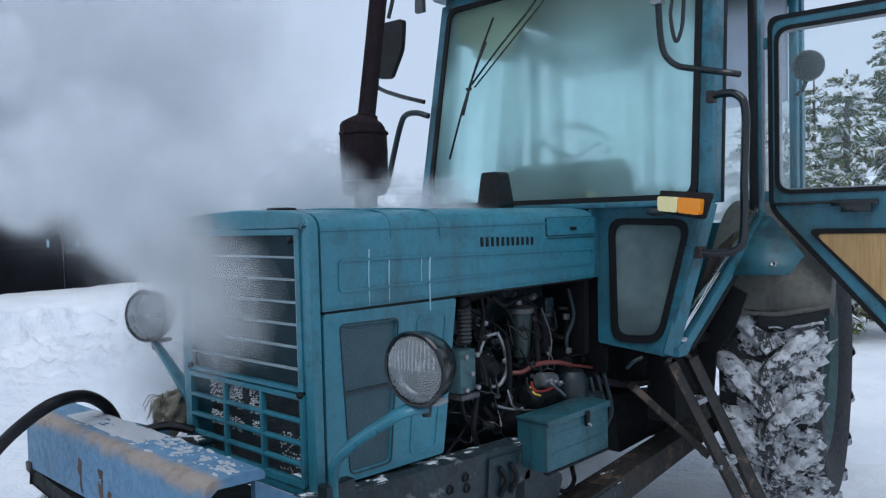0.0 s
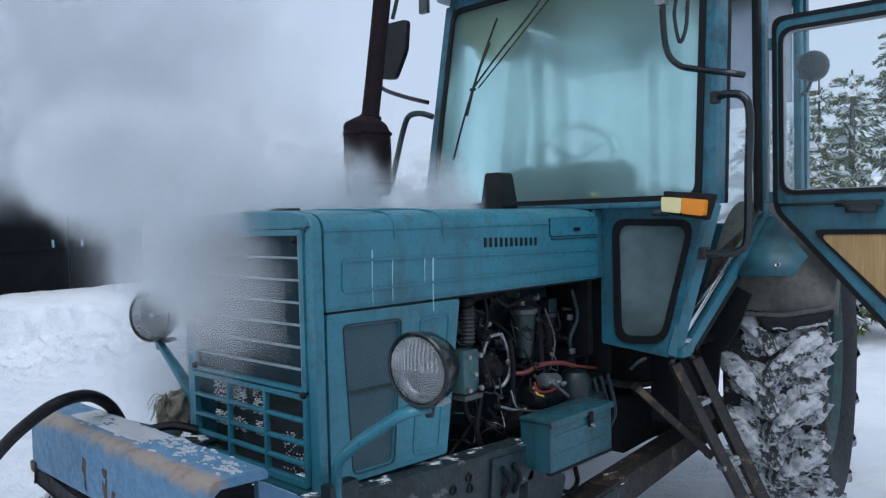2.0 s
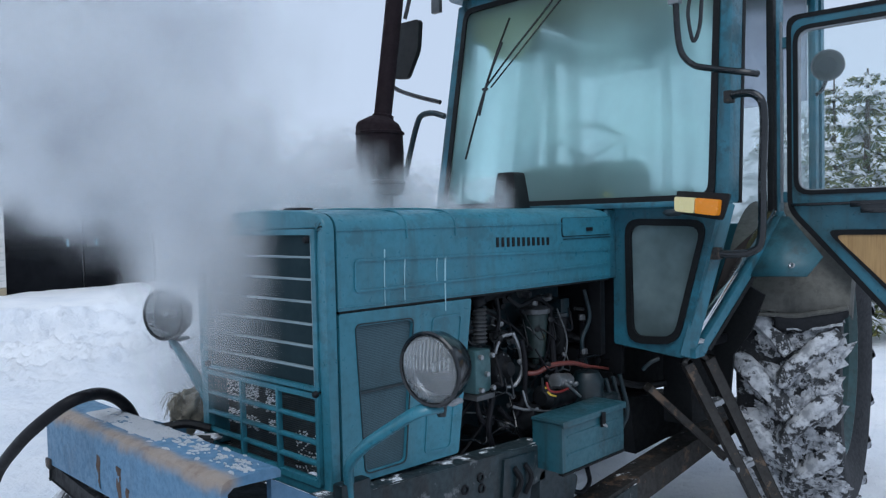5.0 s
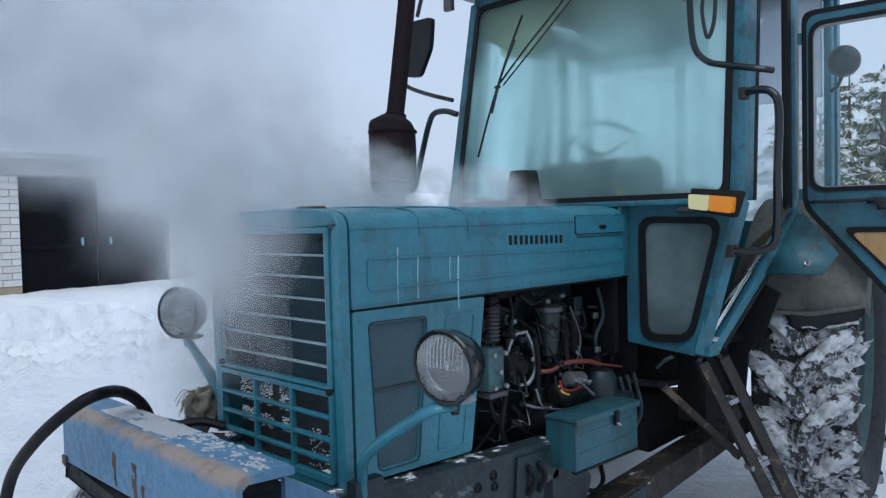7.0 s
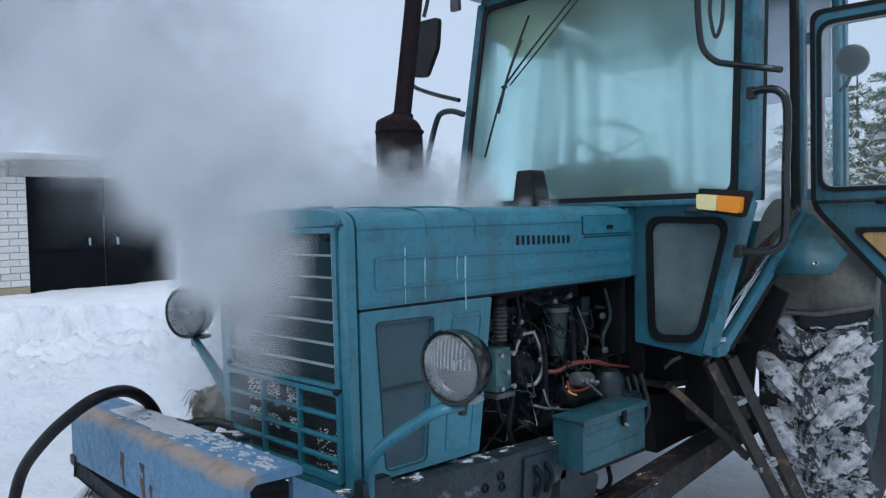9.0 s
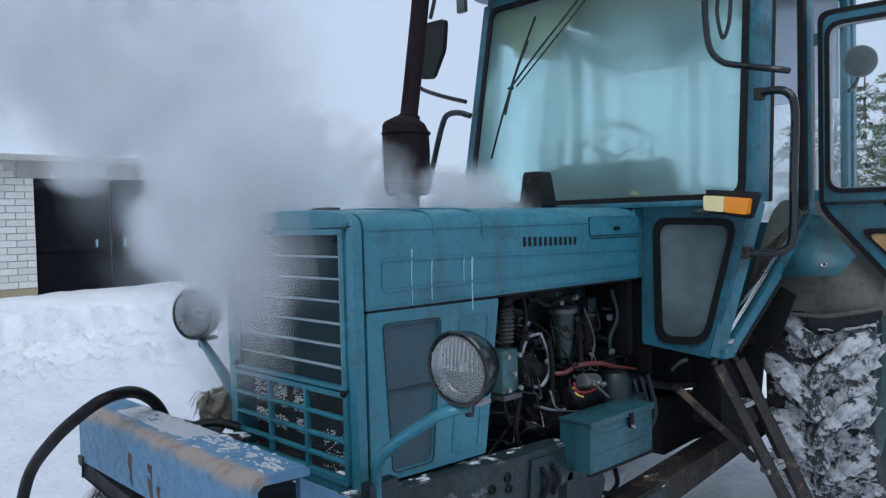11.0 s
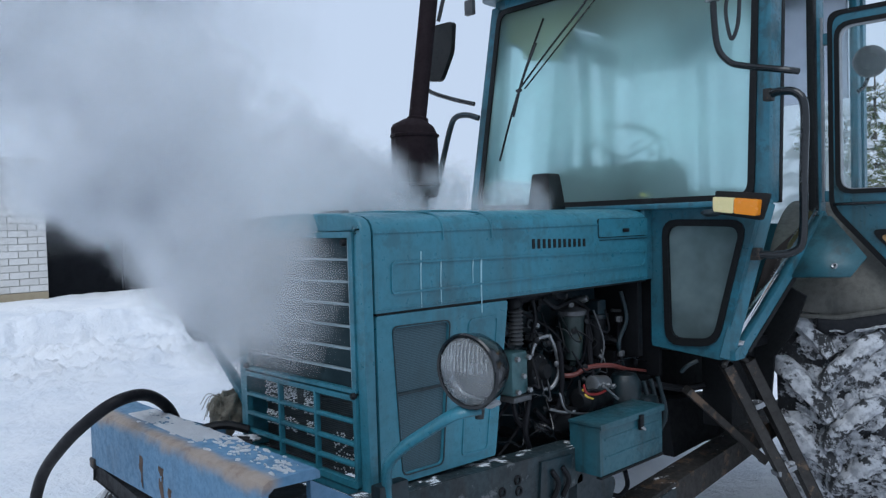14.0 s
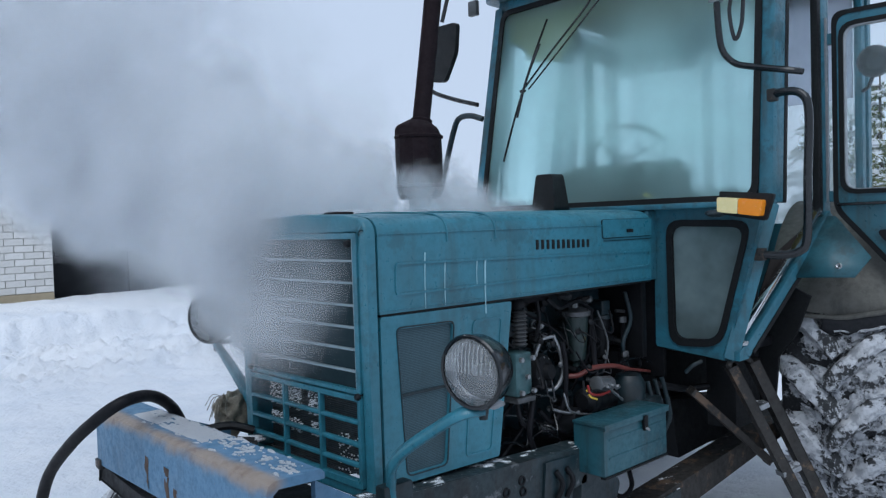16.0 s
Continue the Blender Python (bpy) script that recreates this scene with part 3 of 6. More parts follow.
# ---- snowy spruces beyond the tractor ----
def build_spruce(x, y, height, spread, seed):
    rnd = random.Random(seed)
    base = snow_height(x, y)
    tree = thing("spruce", "dark green spruce with sparse drooping snow-laden branches", "tree", (x, y, base), "spruces behind the tractor")
    trunk = bmesh.new()
    add_tube(trunk, [(0, 0, -0.1), (0.03, 0.02, height * 0.5), (0, 0, height)], 0.10, 8, 5, 0.012)
    nv, nf, sv, sf = [], [], [], []
    z = height * 0.10
    while z < height * 0.97:
        reach = spread * (1 - z / height) ** 0.75 * rnd.uniform(0.75, 1.1) + 0.12
        for _ in range(rnd.randint(3, 5)):
            a = rnd.uniform(0, math.tau)
            ln = reach * rnd.uniform(0.6, 1.12)
            out, droop = Vector((math.cos(a), math.sin(a), 0)), rnd.uniform(0.05, 0.62)
            spine = [Vector((0, 0, z)) + out * ln * t + Vector((0, 0, 0.12 * ln * t - droop * ln * t * t)) for t in (0, 0.25, 0.5, 0.75, 1)]
            add_tube(trunk, spine, 0.014 + 0.006 * ln, 4, 1, 0.004)
            side = Vector((-out.y, out.x, 0))
            for k in range(int(40 + 52 * ln)):
                t = rnd.uniform(0.12, 1)
                i = min(3, int(t * 4))
                p = spine[i].lerp(spine[i + 1], t * 4 - i)
                w = (1.05 - t) * 0.30 * ln + 0.05
                d = (side * rnd.choice((-1, 1)) * rnd.uniform(0.2, 1) + out * rnd.uniform(0.2, 1.0) + Vector((0, 0, rnd.uniform(-1.0, 0.45)))).normalized()
                q = p + d * w * rnd.uniform(0.7, 1.3)
                n = d.cross(Vector((rnd.uniform(-1, 1), rnd.uniform(-1, 1), 1))).normalized() * rnd.uniform(0.012, 0.026)
                i0 = len(nv)
                mid = p.lerp(q, 0.45)
                nv += [p, mid + n, q, mid - n, mid + d.cross(n)]
                if rnd.random() < 0.31:
                    j0 = len(sv)
                    lift = Vector((0, 0, 0.022))
                    sv += [p + lift, mid + n * 1.3 + lift, q + lift * 0.6, mid - n * 1.3 + lift, mid + lift * 2.2]
                    sf += [(j0, j0 + 1, j0 + 4), (j0 + 1, j0 + 2, j0 + 4), (j0 + 2, j0 + 3, j0 + 4), (j0 + 3, j0, j0 + 4)]
                nf += [(i0, i0 + 1, i0 + 4), (i0 + 1, i0 + 2, i0 + 4), (i0 + 2, i0 + 3, i0 + 4), (i0 + 3, i0, i0 + 4)]
            for k in range(rnd.randint(0, 2)):
                t = rnd.uniform(0.3, 0.95)
                i = min(3, int(t * 4))
                p = spine[i].lerp(spine[i + 1], t * 4 - i) + side * rnd.uniform(-0.1, 0.1) * ln
                rx, rz = rnd.uniform(0.04, 0.10) * (0.6 + 0.5 * ln), rnd.uniform(0.025, 0.05)
                i0, m = len(sv), 9
                sv.append(p + Vector((0, 0, rz + 0.02)))
                for rr, h in ((0.6, 0.75), (1.0, 0.1)):
                    for j in range(m):
                        b = math.tau * j / m
                        s = rr * rnd.uniform(0.7, 1.25)
                        sv.append(p + out * math.cos(b) * rx * s * 1.3 + side * math.sin(b) * rx * s + Vector((0, 0, rz * h + 0.01 - 0.05 * (rr == 1.0))))
                for j in range(m):
                    k2 = (j + 1) % m
                    sf += [(i0, i0 + 1 + j, i0 + 1 + k2), (i0 + 1 + j, i0 + 1 + m + j, i0 + 1 + m + k2, i0 + 1 + k2)]
        z += rnd.uniform(0.13, 0.24)
    part("trunk", trunk, BARK, tree, "brown trunk and limbs")
    for nm, v, f, mat, lab in (("crown", nv, nf, NEEDLES, "dark green needle sprays"), ("snow_load", sv, sf, SNOW_SOFT, "snow lying on branches")):
        me = bpy.data.meshes.new(nm)
        me.from_pydata([tuple(c) for c in v], [], f)
        me.materials.append(mat)
        ob = new(nm, me)
        ob.parent = tree
        tagged(ob, lab, kind="stuff")
    return tree


def beside(heading, distance):
    return -1.4 + distance * math.cos(radians(heading)), -1.88 + distance * math.sin(radians(heading))


for heading, distance, height, spread, seed in ((16.0, 11, 3.3, 1.3, 3), (19.6, 12.5, 3.1, 1.1, 8), (13.2, 19, 5.6, 2.1, 5), (17.9, 17, 4.2, 1.6, 13), (10.0, 21, 6.0, 2.2, 21), (21.2, 22, 4.6, 1.8, 34)):
    build_spruce(*beside(heading, distance), height, spread, seed)


# ---- tractor: x runs rearward from the grille, y = CY is its middle plane ----
CY = 0.385
tractor = thing("tractor", "old teal wheeled farm tractor, engine side open, door ajar, steaming", "tractor")


def flip(bm):
    """The same part on the far side of the middle plane."""
    out = bm.copy()
    for v in out.verts:
        v.co.y = 2 * CY - v.co.y
    bmesh.ops.reverse_faces(out, faces=out.faces)
    return out


def both(name, bm, mat, parent, label=""):
    other = flip(bm)
    return part(name, bm, mat, parent, label), part(name, other, mat, parent, label)


def build_hood():
    half = [(0.0, 1.287), (0.0, 1.47), (0.0, 1.535), (0.006, 1.556), (0.020, 1.572), (0.045, 1.583), (0.12, 1.594), (CY, 1.602)]
    outer = half + [(2 * CY - y, z) for y, z in half[-2::-1]]
    inner = [(CY + (y - CY) * 0.972, z - 0.012 if z > 1.3 else z) for y, z in outer]
    hood = part("hood", prism(outer + inner[::-1], "x", 0.043, 1.535), TEAL, tractor, "long teal sheet-metal bonnet with lime streaks")
    # pressed beads along the side
    bead = bmesh.new()
    add_ring(bead, rounded([(0.105, 1.339), (1.515, 1.348), (1.525, 1.416), (0.108, 1.443)], 0.02), rounded([(0.113, 1.347), (1.507, 1.355), (1.517, 1.409), (0.116, 1.435)], 0.016), "y", -0.0045, 0.002)
    part("bead", bead, TEAL, hood)
    for z0, z1 in ((1.296, 1.300), (1.529, 1.533)):
        part("bead", box((0.04, -0.003, z0), (1.53, 0.002, z1), 0.001), TEAL, hood)
    for i in range(11):
        x = 0.775 + i * 0.0305
        part("vent_slot", box((x, -0.0035, 1.452 - i * 0.0004), (x + 0.014, 0.004, 1.488 - i * 0.0009), 0.002), BLACK, hood)
    part("hatch_gap", prism(rounded(rect(1.1805, 1.4765, 1.5345, 1.5545), 0.013), "y", -0.003, 0.002), BLACK, hood)
    part("hatch_gap", box((1.19, -0.0035, 1.466), (1.53, 0.002, 1.4685), 0), BLACK, hood)
    hatch = part("hatch", prism(rounded(rect(1.183, 1.48, 1.533, 1.553), 0.012), "y", -0.006, 0.002, 0.0015), TEAL, hood, "small hinged side hatch")
    part("latch", box((1.345, -0.014, 1.497), (1.385, -0.006, 1.512), 0.002), DARK, hatch)
    # welded ribs over the bonnet's top
    for x in (0.33, 0.56):
        rib = bmesh.new()
        add_tube(rib, [(x, -0.002, 1.50), (x, 0.004, 1.553), (x, 0.046, 1.584), (x, 0.13, 1.596), (x, CY, 1.603), (x, 0.64, 1.596)], 0.004, 6, 3)
        part("rib", rib, TEAL, hood)
    for x, z0, z1, w in ((0.229, 1.29, 1.468, 0.005), (0.315, 1.294, 1.432, 0.005), (0.464, 1.35, 1.432, 0.004), (0.503, 1.246, 1.432, 0.007)):
        bm = bmesh.new()
        add_tube(bm, [(x + 0.003, -0.001, z1), (x - 0.001, -0.0015, (z0 + z1) / 2), (x, -0.001, z0)], w * 0.55, 6, 5, w * 0.35)
        part("lime_streak", bm, WHITE_METAL, hood, "white dried lime streak")
    part("seam_strip", box((0.05, 0.004, 1.279), (1.53, 0.03, 1.287), 0.001), BLACK, hood)
    return hood


build_hood()


def build_front():
    half = [(0.0, 0.716), (0.0, 1.1), (0.0, 1.47), (0.0, 1.535), (0.006, 1.556), (0.020, 1.572), (0.045, 1.583), (0.12, 1.594), (CY, 1.602)]
    outer = half + [(2 * CY - y, z) for y, z in half[-2::-1]]
    inner = [(min(0.728, max(0.042, y)), min(1.540, max(0.748, z))) for y, z in outer]
    for a, b in ((4, (0.043, 1.525)), (5, (0.047, 1.534)), (6, (0.056, 1.539))):
        inner[a], inner[-1 - a] = b, (2 * CY - b[0], b[1])
    bm = ring(outer, inner, "x", 0.0, 0.034)
    edge = [e for e in bm.edges if all(abs(v.co.x) < 1e-4 for v in e.verts)]
    bmesh.ops.bevel(bm, geom=edge, offset=0.008, segments=3, profile=0.5, affect="EDGES")
    shell = part("front_shell", bm, TEAL, tractor, "teal pressed front surround")
    part("sill", box((0.004, 0.04, 0.716), (0.06, 0.73, 0.752), 0.008), TEAL, shell)
    # upper grille
    o, i = rounded(rect(0.044, 1.044, 0.726, 1.538), 0.012), rounded(rect(0.064, 1.056, 0.706, 1.520), 0.008)
    upper = part("upper_grille", ring(o, i, "x", -0.006, 0.014), TEAL, tractor, "teal grille frame with thin pale bars")
    for z in (1.452, 1.384, 1.315, 1.247, 1.179, 1.112):
        part("bar", box((-0.004, 0.06, z - 0.003), (0.012, 0.71, z + 0.003), 0.001), GREY_BAR, upper, "thin pale grey bar")
    for y in (0.064, 0.7):
        part("bar", box((-0.004, y, 1.05), (0.008, y + 0.006, 1.52), 0.001), GREY_BAR, upper)
    part("screen", box((0.030, 0.05, 1.05), (0.034, 0.72, 1.522), 0), GRILLE_CLOTH, upper, "dark fine wire screen")
    for y, z in ((0.082, 1.505), (0.055, 1.038), (0.70, 1.06)):
        part("knob", lathe([(0, 0.014), (0.008, 0.014), (0.011, 0.008), (0.011, 0)], 12, to_dir((-0.004, y, z), (-1, 0, 0))), DARK, upper)
    # lower grille
    lower = part("lower_grille", ring(rounded(rect(0.046, 0.752, 0.724, 1.038), 0.01), rounded(rect(0.062, 0.772, 0.708, 1.022), 0.008), "x", -0.008, 0.014), TEAL, tractor, "teal barred lower grille")
    for z in (0.956, 0.886, 0.822):
        part("bar", box((-0.008, 0.058, z - 0.006), (0.012, 0.712, z + 0.006), 0.003), TEAL, lower)
    for y in (0.268, 0.488):
        part("upright", box((-0.010, y - 0.006, 0.765), (0.010, y + 0.006, 1.03), 0.003), TEAL, lower)
    core = part("radiator", box((0.09, 0.03, 0.74), (0.19, 0.74, 1.55), 0.01), FINS, tractor, "dark finned radiator core")
    # small white boxes imitate daylight shining through the mesh
    for y, z, w, h in ((0.535, 0.935, 0.095, 0.085), (0.42, 0.93, 0.10, 0.085), (0.31, 0.93, 0.07, 0.085), (0.535, 0.86, 0.09, 0.05), (0.42, 0.855, 0.10, 0.055), (0.315, 0.86, 0.05, 0.05)):
        bm = bmesh.new()
        rnd = random.Random(int(y * 1000 + z * 100))
        nu, nv = int(w / 0.0062), int(h / 0.0062)
        for k in range(nu * nv):
            if rnd.random() < 0.38:
                continue
            a, b = y + (k % nu + rnd.uniform(0.2, 0.8)) * 0.0062, z + (k // nu + rnd.uniform(0.2, 0.8)) * 0.0062
            s = rnd.uniform(0.0010, 0.0025)
            add_box(bm, (0.020, a - s, b - s * 0.8), (0.024, a + s, b + s * 0.8))
        tagged(part("backlight_patch", bm, BRIGHT_SPECK, core, "white specks standing in for light through the mesh"), kind="stuff")
    for z in (0.80, 0.86):
        bm = bmesh.new()
        rnd = random.Random(int(z * 1000))
        for k in range(60):
            a, b = rnd.uniform(0.07, 0.25), z + rnd.uniform(-0.035, 0.03)
            s = rnd.uniform(0.0012, 0.003)
            add_box(bm, (0.045, a - s, b - s), (0.048, a + s, b + s))
        tagged(part("droplets", bm, BRIGHT_SPECK, core), kind="stuff")


GRILLE_CLOTH = plain("dark_fine_gauze", (0.022, 0.042, 0.050), 0.8, scale=9, vary=0.35, relief=0.0, shine=0.1)
GREY_BAR = plain("pale_grey_bar", (0.20, 0.27, 0.30), 0.45)
build_front()


def side_panel():
    outer = rounded([(0.045, 0.752), (0.552, 0.742), (0.636, 1.276), (0.045, 1.279)], 0.012)
    inner = rounded([(0.136, 0.777), (0.298, 0.775), (0.346, 1.232), (0.110, 1.236)], 0.02)
    panel = part("side_panel", ring(outer, inner, "y", 0.0, 0.016), TEAL, tractor, "teal louvred side panel")
    lip = [(0.129, 0.770), (0.304, 0.768), (0.353, 1.239), (0.103, 1.243)]
    part("lip", ring(rounded(lip, 0.024), rounded([(0.133, 0.774), (0.300, 0.772), (0.349, 1.235), (0.107, 1.239)], 0.022), "y", -0.003, 0.004), TEAL_DARK, panel, "dark recessed edge")
    part("screen", prism([(0.125, 0.765), (0.31, 0.765), (0.355, 1.24), (0.10, 1.245)], "y", 0.010, 0.014), WIRE_CLOTH, panel, "dark fine wire screen")
    part("crossbar", box((0.118, 0.003, 1.022), (0.325, 0.010, 1.030), 0.001), TEAL_DARK, panel)
    bead = [(0.385, 0.775), (0.512, 0.768), (0.584, 1.231), (0.438, 1.229)]
    ib = [(0.393, 0.783), (0.506, 0.776), (0.576, 1.223), (0.443, 1.221)]
    part("bead", ring(rounded(bead, 0.02), rounded(ib, 0.016), "y", -0.004, 0.002), TEAL, panel)
    far = part("far_side_panel", box((0.038, 0.754, 0.745), (1.5, 0.77, 1.283), 0.003), TEAL, tractor, "teal far side panel")
    # near-black metal puts the shade at the bay's rear into the colour
    part("bulkhead", box((1.50, 0.03, 0.95), (1.535, 0.74, 1.56), 0.003), DARK, tractor)


side_panel()


def build_rail():
    for y0, far in ((-0.055, False), (0.725, True)):
        bm = bmesh.new()
        add_prism(bm, [(-0.46, 0.60), (0.62, 0.535), (0.98, 0.55), (0.98, 0.70), (0.62, 0.715), (-0.46, 0.775)], "y", y0, y0 + 0.10)
        bmesh.ops.bevel(bm, geom=bm.edges[:], offset=0.008, segments=2, affect="EDGES")
        rail = part("chassis_rail", bm, RAIL, tractor, "chipped steel chassis rail dusted with snow")
        if not far:
            for x, z in ((0.52, 0.632), (0.60, 0.655), (0.605, 0.615)):
                part("hole", lathe([(0.009, 0.002), (0.010, 0.006), (0.016, 0.006), (0.018, 0)], 16, to_dir((x, y0, z), (0, -1, 0))), DARK, rail)
            part("bracket", prism([(0.70, 0.50), (0.86, 0.50), (0.90, 0.68), (0.72, 0.69)], "y", y0 - 0.012, y0, 0.003), TEAL_DARK, rail)
            part("bracket", prism(rounded([(0.93, 0.40), (1.12, 0.36), (1.2, 0.52), (0.94, 0.60)], 0.05), "y", y0 - 0.0, y0 + 0.05, 0.004), TEAL_DARK, rail)
            for x in (0.77, 0.83):
                part("stud", tube([(x, y0 - 0.016, 0.54), (x + 0.02, y0 - 0.03, 0.60), (x, y0 - 0.016, 0.65)], 0.010, 8, 4), DARK, rail)


build_rail()


def build_toolbox():
    x0, x1, y0, y1, z0, z1 = 0.928, 1.352, -0.170, -0.030, 0.606, 0.790
    b = part("toolbox", box((x0, y0, z0), (x1, y1, z1), 0.006), TOOLBOX, tractor, "riveted teal steel toolbox")
    part("lid", box((x0 - 0.006, y0 - 0.010, z1), (x1 + 0.006, y1, z1 + 0.012), 0.004), TOOLBOX, b, "worn teal lid")
    part("lid_lip", box((x0 - 0.004, y0 - 0.010, z1 - 0.012), (x1 + 0.004, y0 - 0.002, z1 + 0.002), 0.002), TOOLBOX, b)
    for z in (0.665, 0.735):
        part("bead", box((x0 + 0.03, y0 - 0.003, z), (x1 - 0.03, y0 + 0.002, z + 0.010), 0.0015), TOOLBOX, b)
    part("hasp", box((1.170, y0 - 0.018, 0.735), (1.195, y0 - 0.006, 0.792), 0.003), DARK, b, "dark hasp with padlock eye")
    part("staple", tube([(1.174, y0 - 0.010, 0.748), (1.182, y0 - 0.03, 0.738), (1.19, y0 - 0.010, 0.748)], 0.004, 8, 4), STEEL, b)
    part("foot_strip", box((x0, y0 - 0.004, z0 - 0.008), (x1 + 0.0, y0 + 0.02, z0), 0.002), BLACK, b)
    part("hanger", box((x0 + 0.05, y1, 0.60), (x1 - 0.05, 0.10, 0.66), 0.006), TEAL_DARK, b)


build_toolbox()

# ---- cab ----
LEAN = 0.155


def leaned(bm):
    """Tilts a flat front-facing part back with the windscreen and draws it in towards the roof."""
    for v in bm.verts:
        h = v.co.z - 1.615
        v.co.x += h * LEAN
        v.co.y = CY + (v.co.y - CY) * (1 - 0.045 * h)
    return bm


def bar(p, q, w, d, bevel=0.008, up=(0, 0, 1)):
    """A square bar from p to q; w across, d along the direction nearest to up."""
    p, q = Vector(p), Vector(q)
    m = Matrix.Translation(p) @ (q - p).to_track_quat("Z", "Y").to_matrix().to_4x4()
    return box((-w / 2, -d / 2, 0), (w / 2, d / 2, (q - p).length), bevel, m)


def build_cab():
    # front wall either side of the bonnet, each with its low window
    outer = rounded([(0.022, 1.600), (-0.470, 1.600), (-0.305, 0.957), (0.026, 0.990)], 0.012)
    hole = rounded([(-0.062, 1.520), (-0.398, 1.510), (-0.270, 1.040), (-0.070, 1.028)], 0.06)
    wall = ring(outer, hole, "x", 1.60, 1.635)
    both("cab_front_wall", wall, TEAL_CAB, tractor, "teal cab front wall with low window")
    so, si = rounded([(-0.040, 1.545), (-0.424, 1.534), (-0.286, 1.012), (-0.046, 0.998)], 0.075), rounded([(-0.066, 1.516), (-0.394, 1.506), (-0.268, 1.044), (-0.074, 1.032)], 0.055)
    both("window_seal", ring(so, si, "x", 1.588, 1.606), BLACK, tractor, "thick black rubber seal")
    both("quarter_window", prism(rounded([(-0.05, 1.53), (-0.41, 1.52), (-0.28, 1.03), (-0.06, 1.02)], 0.06), "x", 1.612, 1.617), QUARTER_GLASS, tractor, "dirty fogged glass")
    part("cowl", box((1.53, -0.465, 1.588), (1.735, 2 * CY + 0.465, 1.612), 0.006), TEAL_CAB, tractor, "teal scuttle under the windscreen")
    both("bonnet_flange", box((1.537, 0.012, 1.285), (1.600, 0.03, 1.586), 0.004), TEAL_CAB, tractor)
    part("firewall", box((1.62, 0.0, 0.85), (1.64, 2 * CY, 1.59), 0.002), DARK, tractor)
    # windscreen
    wo, wi = rounded(rect(-0.405, 1.612, 1.175, 2.735), 0.07, 5), rounded(rect(-0.375, 1.640, 1.145, 2.705), 0.05, 5)
    part("windscreen_seal", leaned(ring(wo, wi, "x", 1.690, 1.712)), BLACK, tractor, "black rubber seal")
    glass_ob = part("windscreen", leaned(prism(rounded(rect(-0.39, 1.625, 1.16, 2.72), 0.06, 5), "x", 1.700, 1.705)), WINDSCREEN, tractor, "fogged greenish windscreen")
    glass_ob.visible_shadow = False
    # corner posts
    both("front_post", leaned(box((1.695, -0.462, 1.60), (1.80, -0.400, 2.76), 0.012)), TEAL_CAB, tractor, "teal corner post")
    both("post_seal", leaned(box((1.80, -0.462, 1.60), (1.83, -0.425, 2.74), 0.005)), BLACK, tractor)
    head = part("head_rail", leaned(box((1.70, -0.44, 2.735), (1.78, 2 * CY + 0.44, 2.80), 0.012)), TEAL_CAB, tractor)
    roof = prism(rounded(rect(1.78, -0.46, 3.02, 2 * CY + 0.46), 0.12, 5), "z", 2.79, 2.92)
    bmesh.ops.bevel(roof, geom=[e for e in roof.edges if all(v.co.z > 2.9 for v in e.verts)], offset=0.05, segments=3, affect="EDGES")
    part("roof", roof, TEAL_CAB, tractor, "teal cab roof")
    part("headlining", box((1.92, -0.38, 2.745), (2.92, 2 * CY + 0.38, 2.785), 0.01), HEADLINER, tractor, "stained tan headlining")
    both("rear_post", box((2.87, -0.402, 1.25), (2.92, -0.362, 2.79), 0.010), TEAL_CAB, tractor)
    # rear wall with its window
    part("rear_wall", ring(rounded(rect(-0.41, 1.05, 1.18, 2.79), 0.02), rounded(rect(-0.355, 1.50, 1.125, 2.66), 0.06), "x", 2.93, 2.97), TEAL_CAB, tractor)
    part("rear_header", box((2.895, 0.28, 2.45), (2.92, 1.16, 2.735), 0.01), TEAL_CAB, tractor)
    # added sheet; gives this rear corner its misty window light
    part("misty_light_sheet", box((2.895, -0.345, 2.14), (2.915, 0.10, 2.735), 0.008), MISTY_LIGHT, tractor, "pale translucent sheet standing in for misty window light")
    rg = part("rear_window", prism(rect(-0.37, 1.48, 1.14, 2.68), "x", 2.945, 2.95), REAR_GLASS, tractor, "misted rear window")
    rg.visible_shadow = False
    # far side: closed door with glass
    fd = part("far_door", ring(rounded([(1.86, 1.15), (2.80, 1.55), (2.80, 2.72), (1.98, 2.72)], 0.06), rounded([(1.93, 1.66), (2.73, 1.66), (2.73, 2.62), (2.05, 2.62)], 0.06), "y", 1.195, 1.225), TEAL_CAB, tractor)
    fg = part("pane", prism([(1.9, 1.62), (2.76, 1.62), (2.76, 2.66), (2.0, 2.66)], "y", 1.208, 1.212), SIDE_GLASS, fd, "misted glass")
    fg.visible_shadow = False
    part("far_pillar", bar((2.40, 1.18, 1.60), (2.58, 1.18, 2.70), 0.17, 0.03), TEAL_CAB, tractor)
    part("far_header", box((1.96, 1.165, 2.56), (2.90, 1.19, 2.735), 0.01), TEAL_CAB, tractor)
    # near side: door post, slanted lower frame and sill
    part("door_post", box((2.205, -0.462, 1.54), (2.290, -0.42, 2.76), 0.010), TEAL_CAB, tractor, "teal door post with rubber edge")
    part("door_post_seal", box((2.165, -0.462, 1.56), (2.205, -0.43, 2.74), 0.006), BLACK, tractor)
    part("gutter", box((2.238, -0.472, 1.60), (2.250, -0.455, 2.42), 0.002), STEEL, tractor, "pale drip gutter")
    part("roof_edge", box((1.85, -0.478, 2.735), (2.95, -0.43, 2.795), 0.012), TEAL_CAB, tractor)
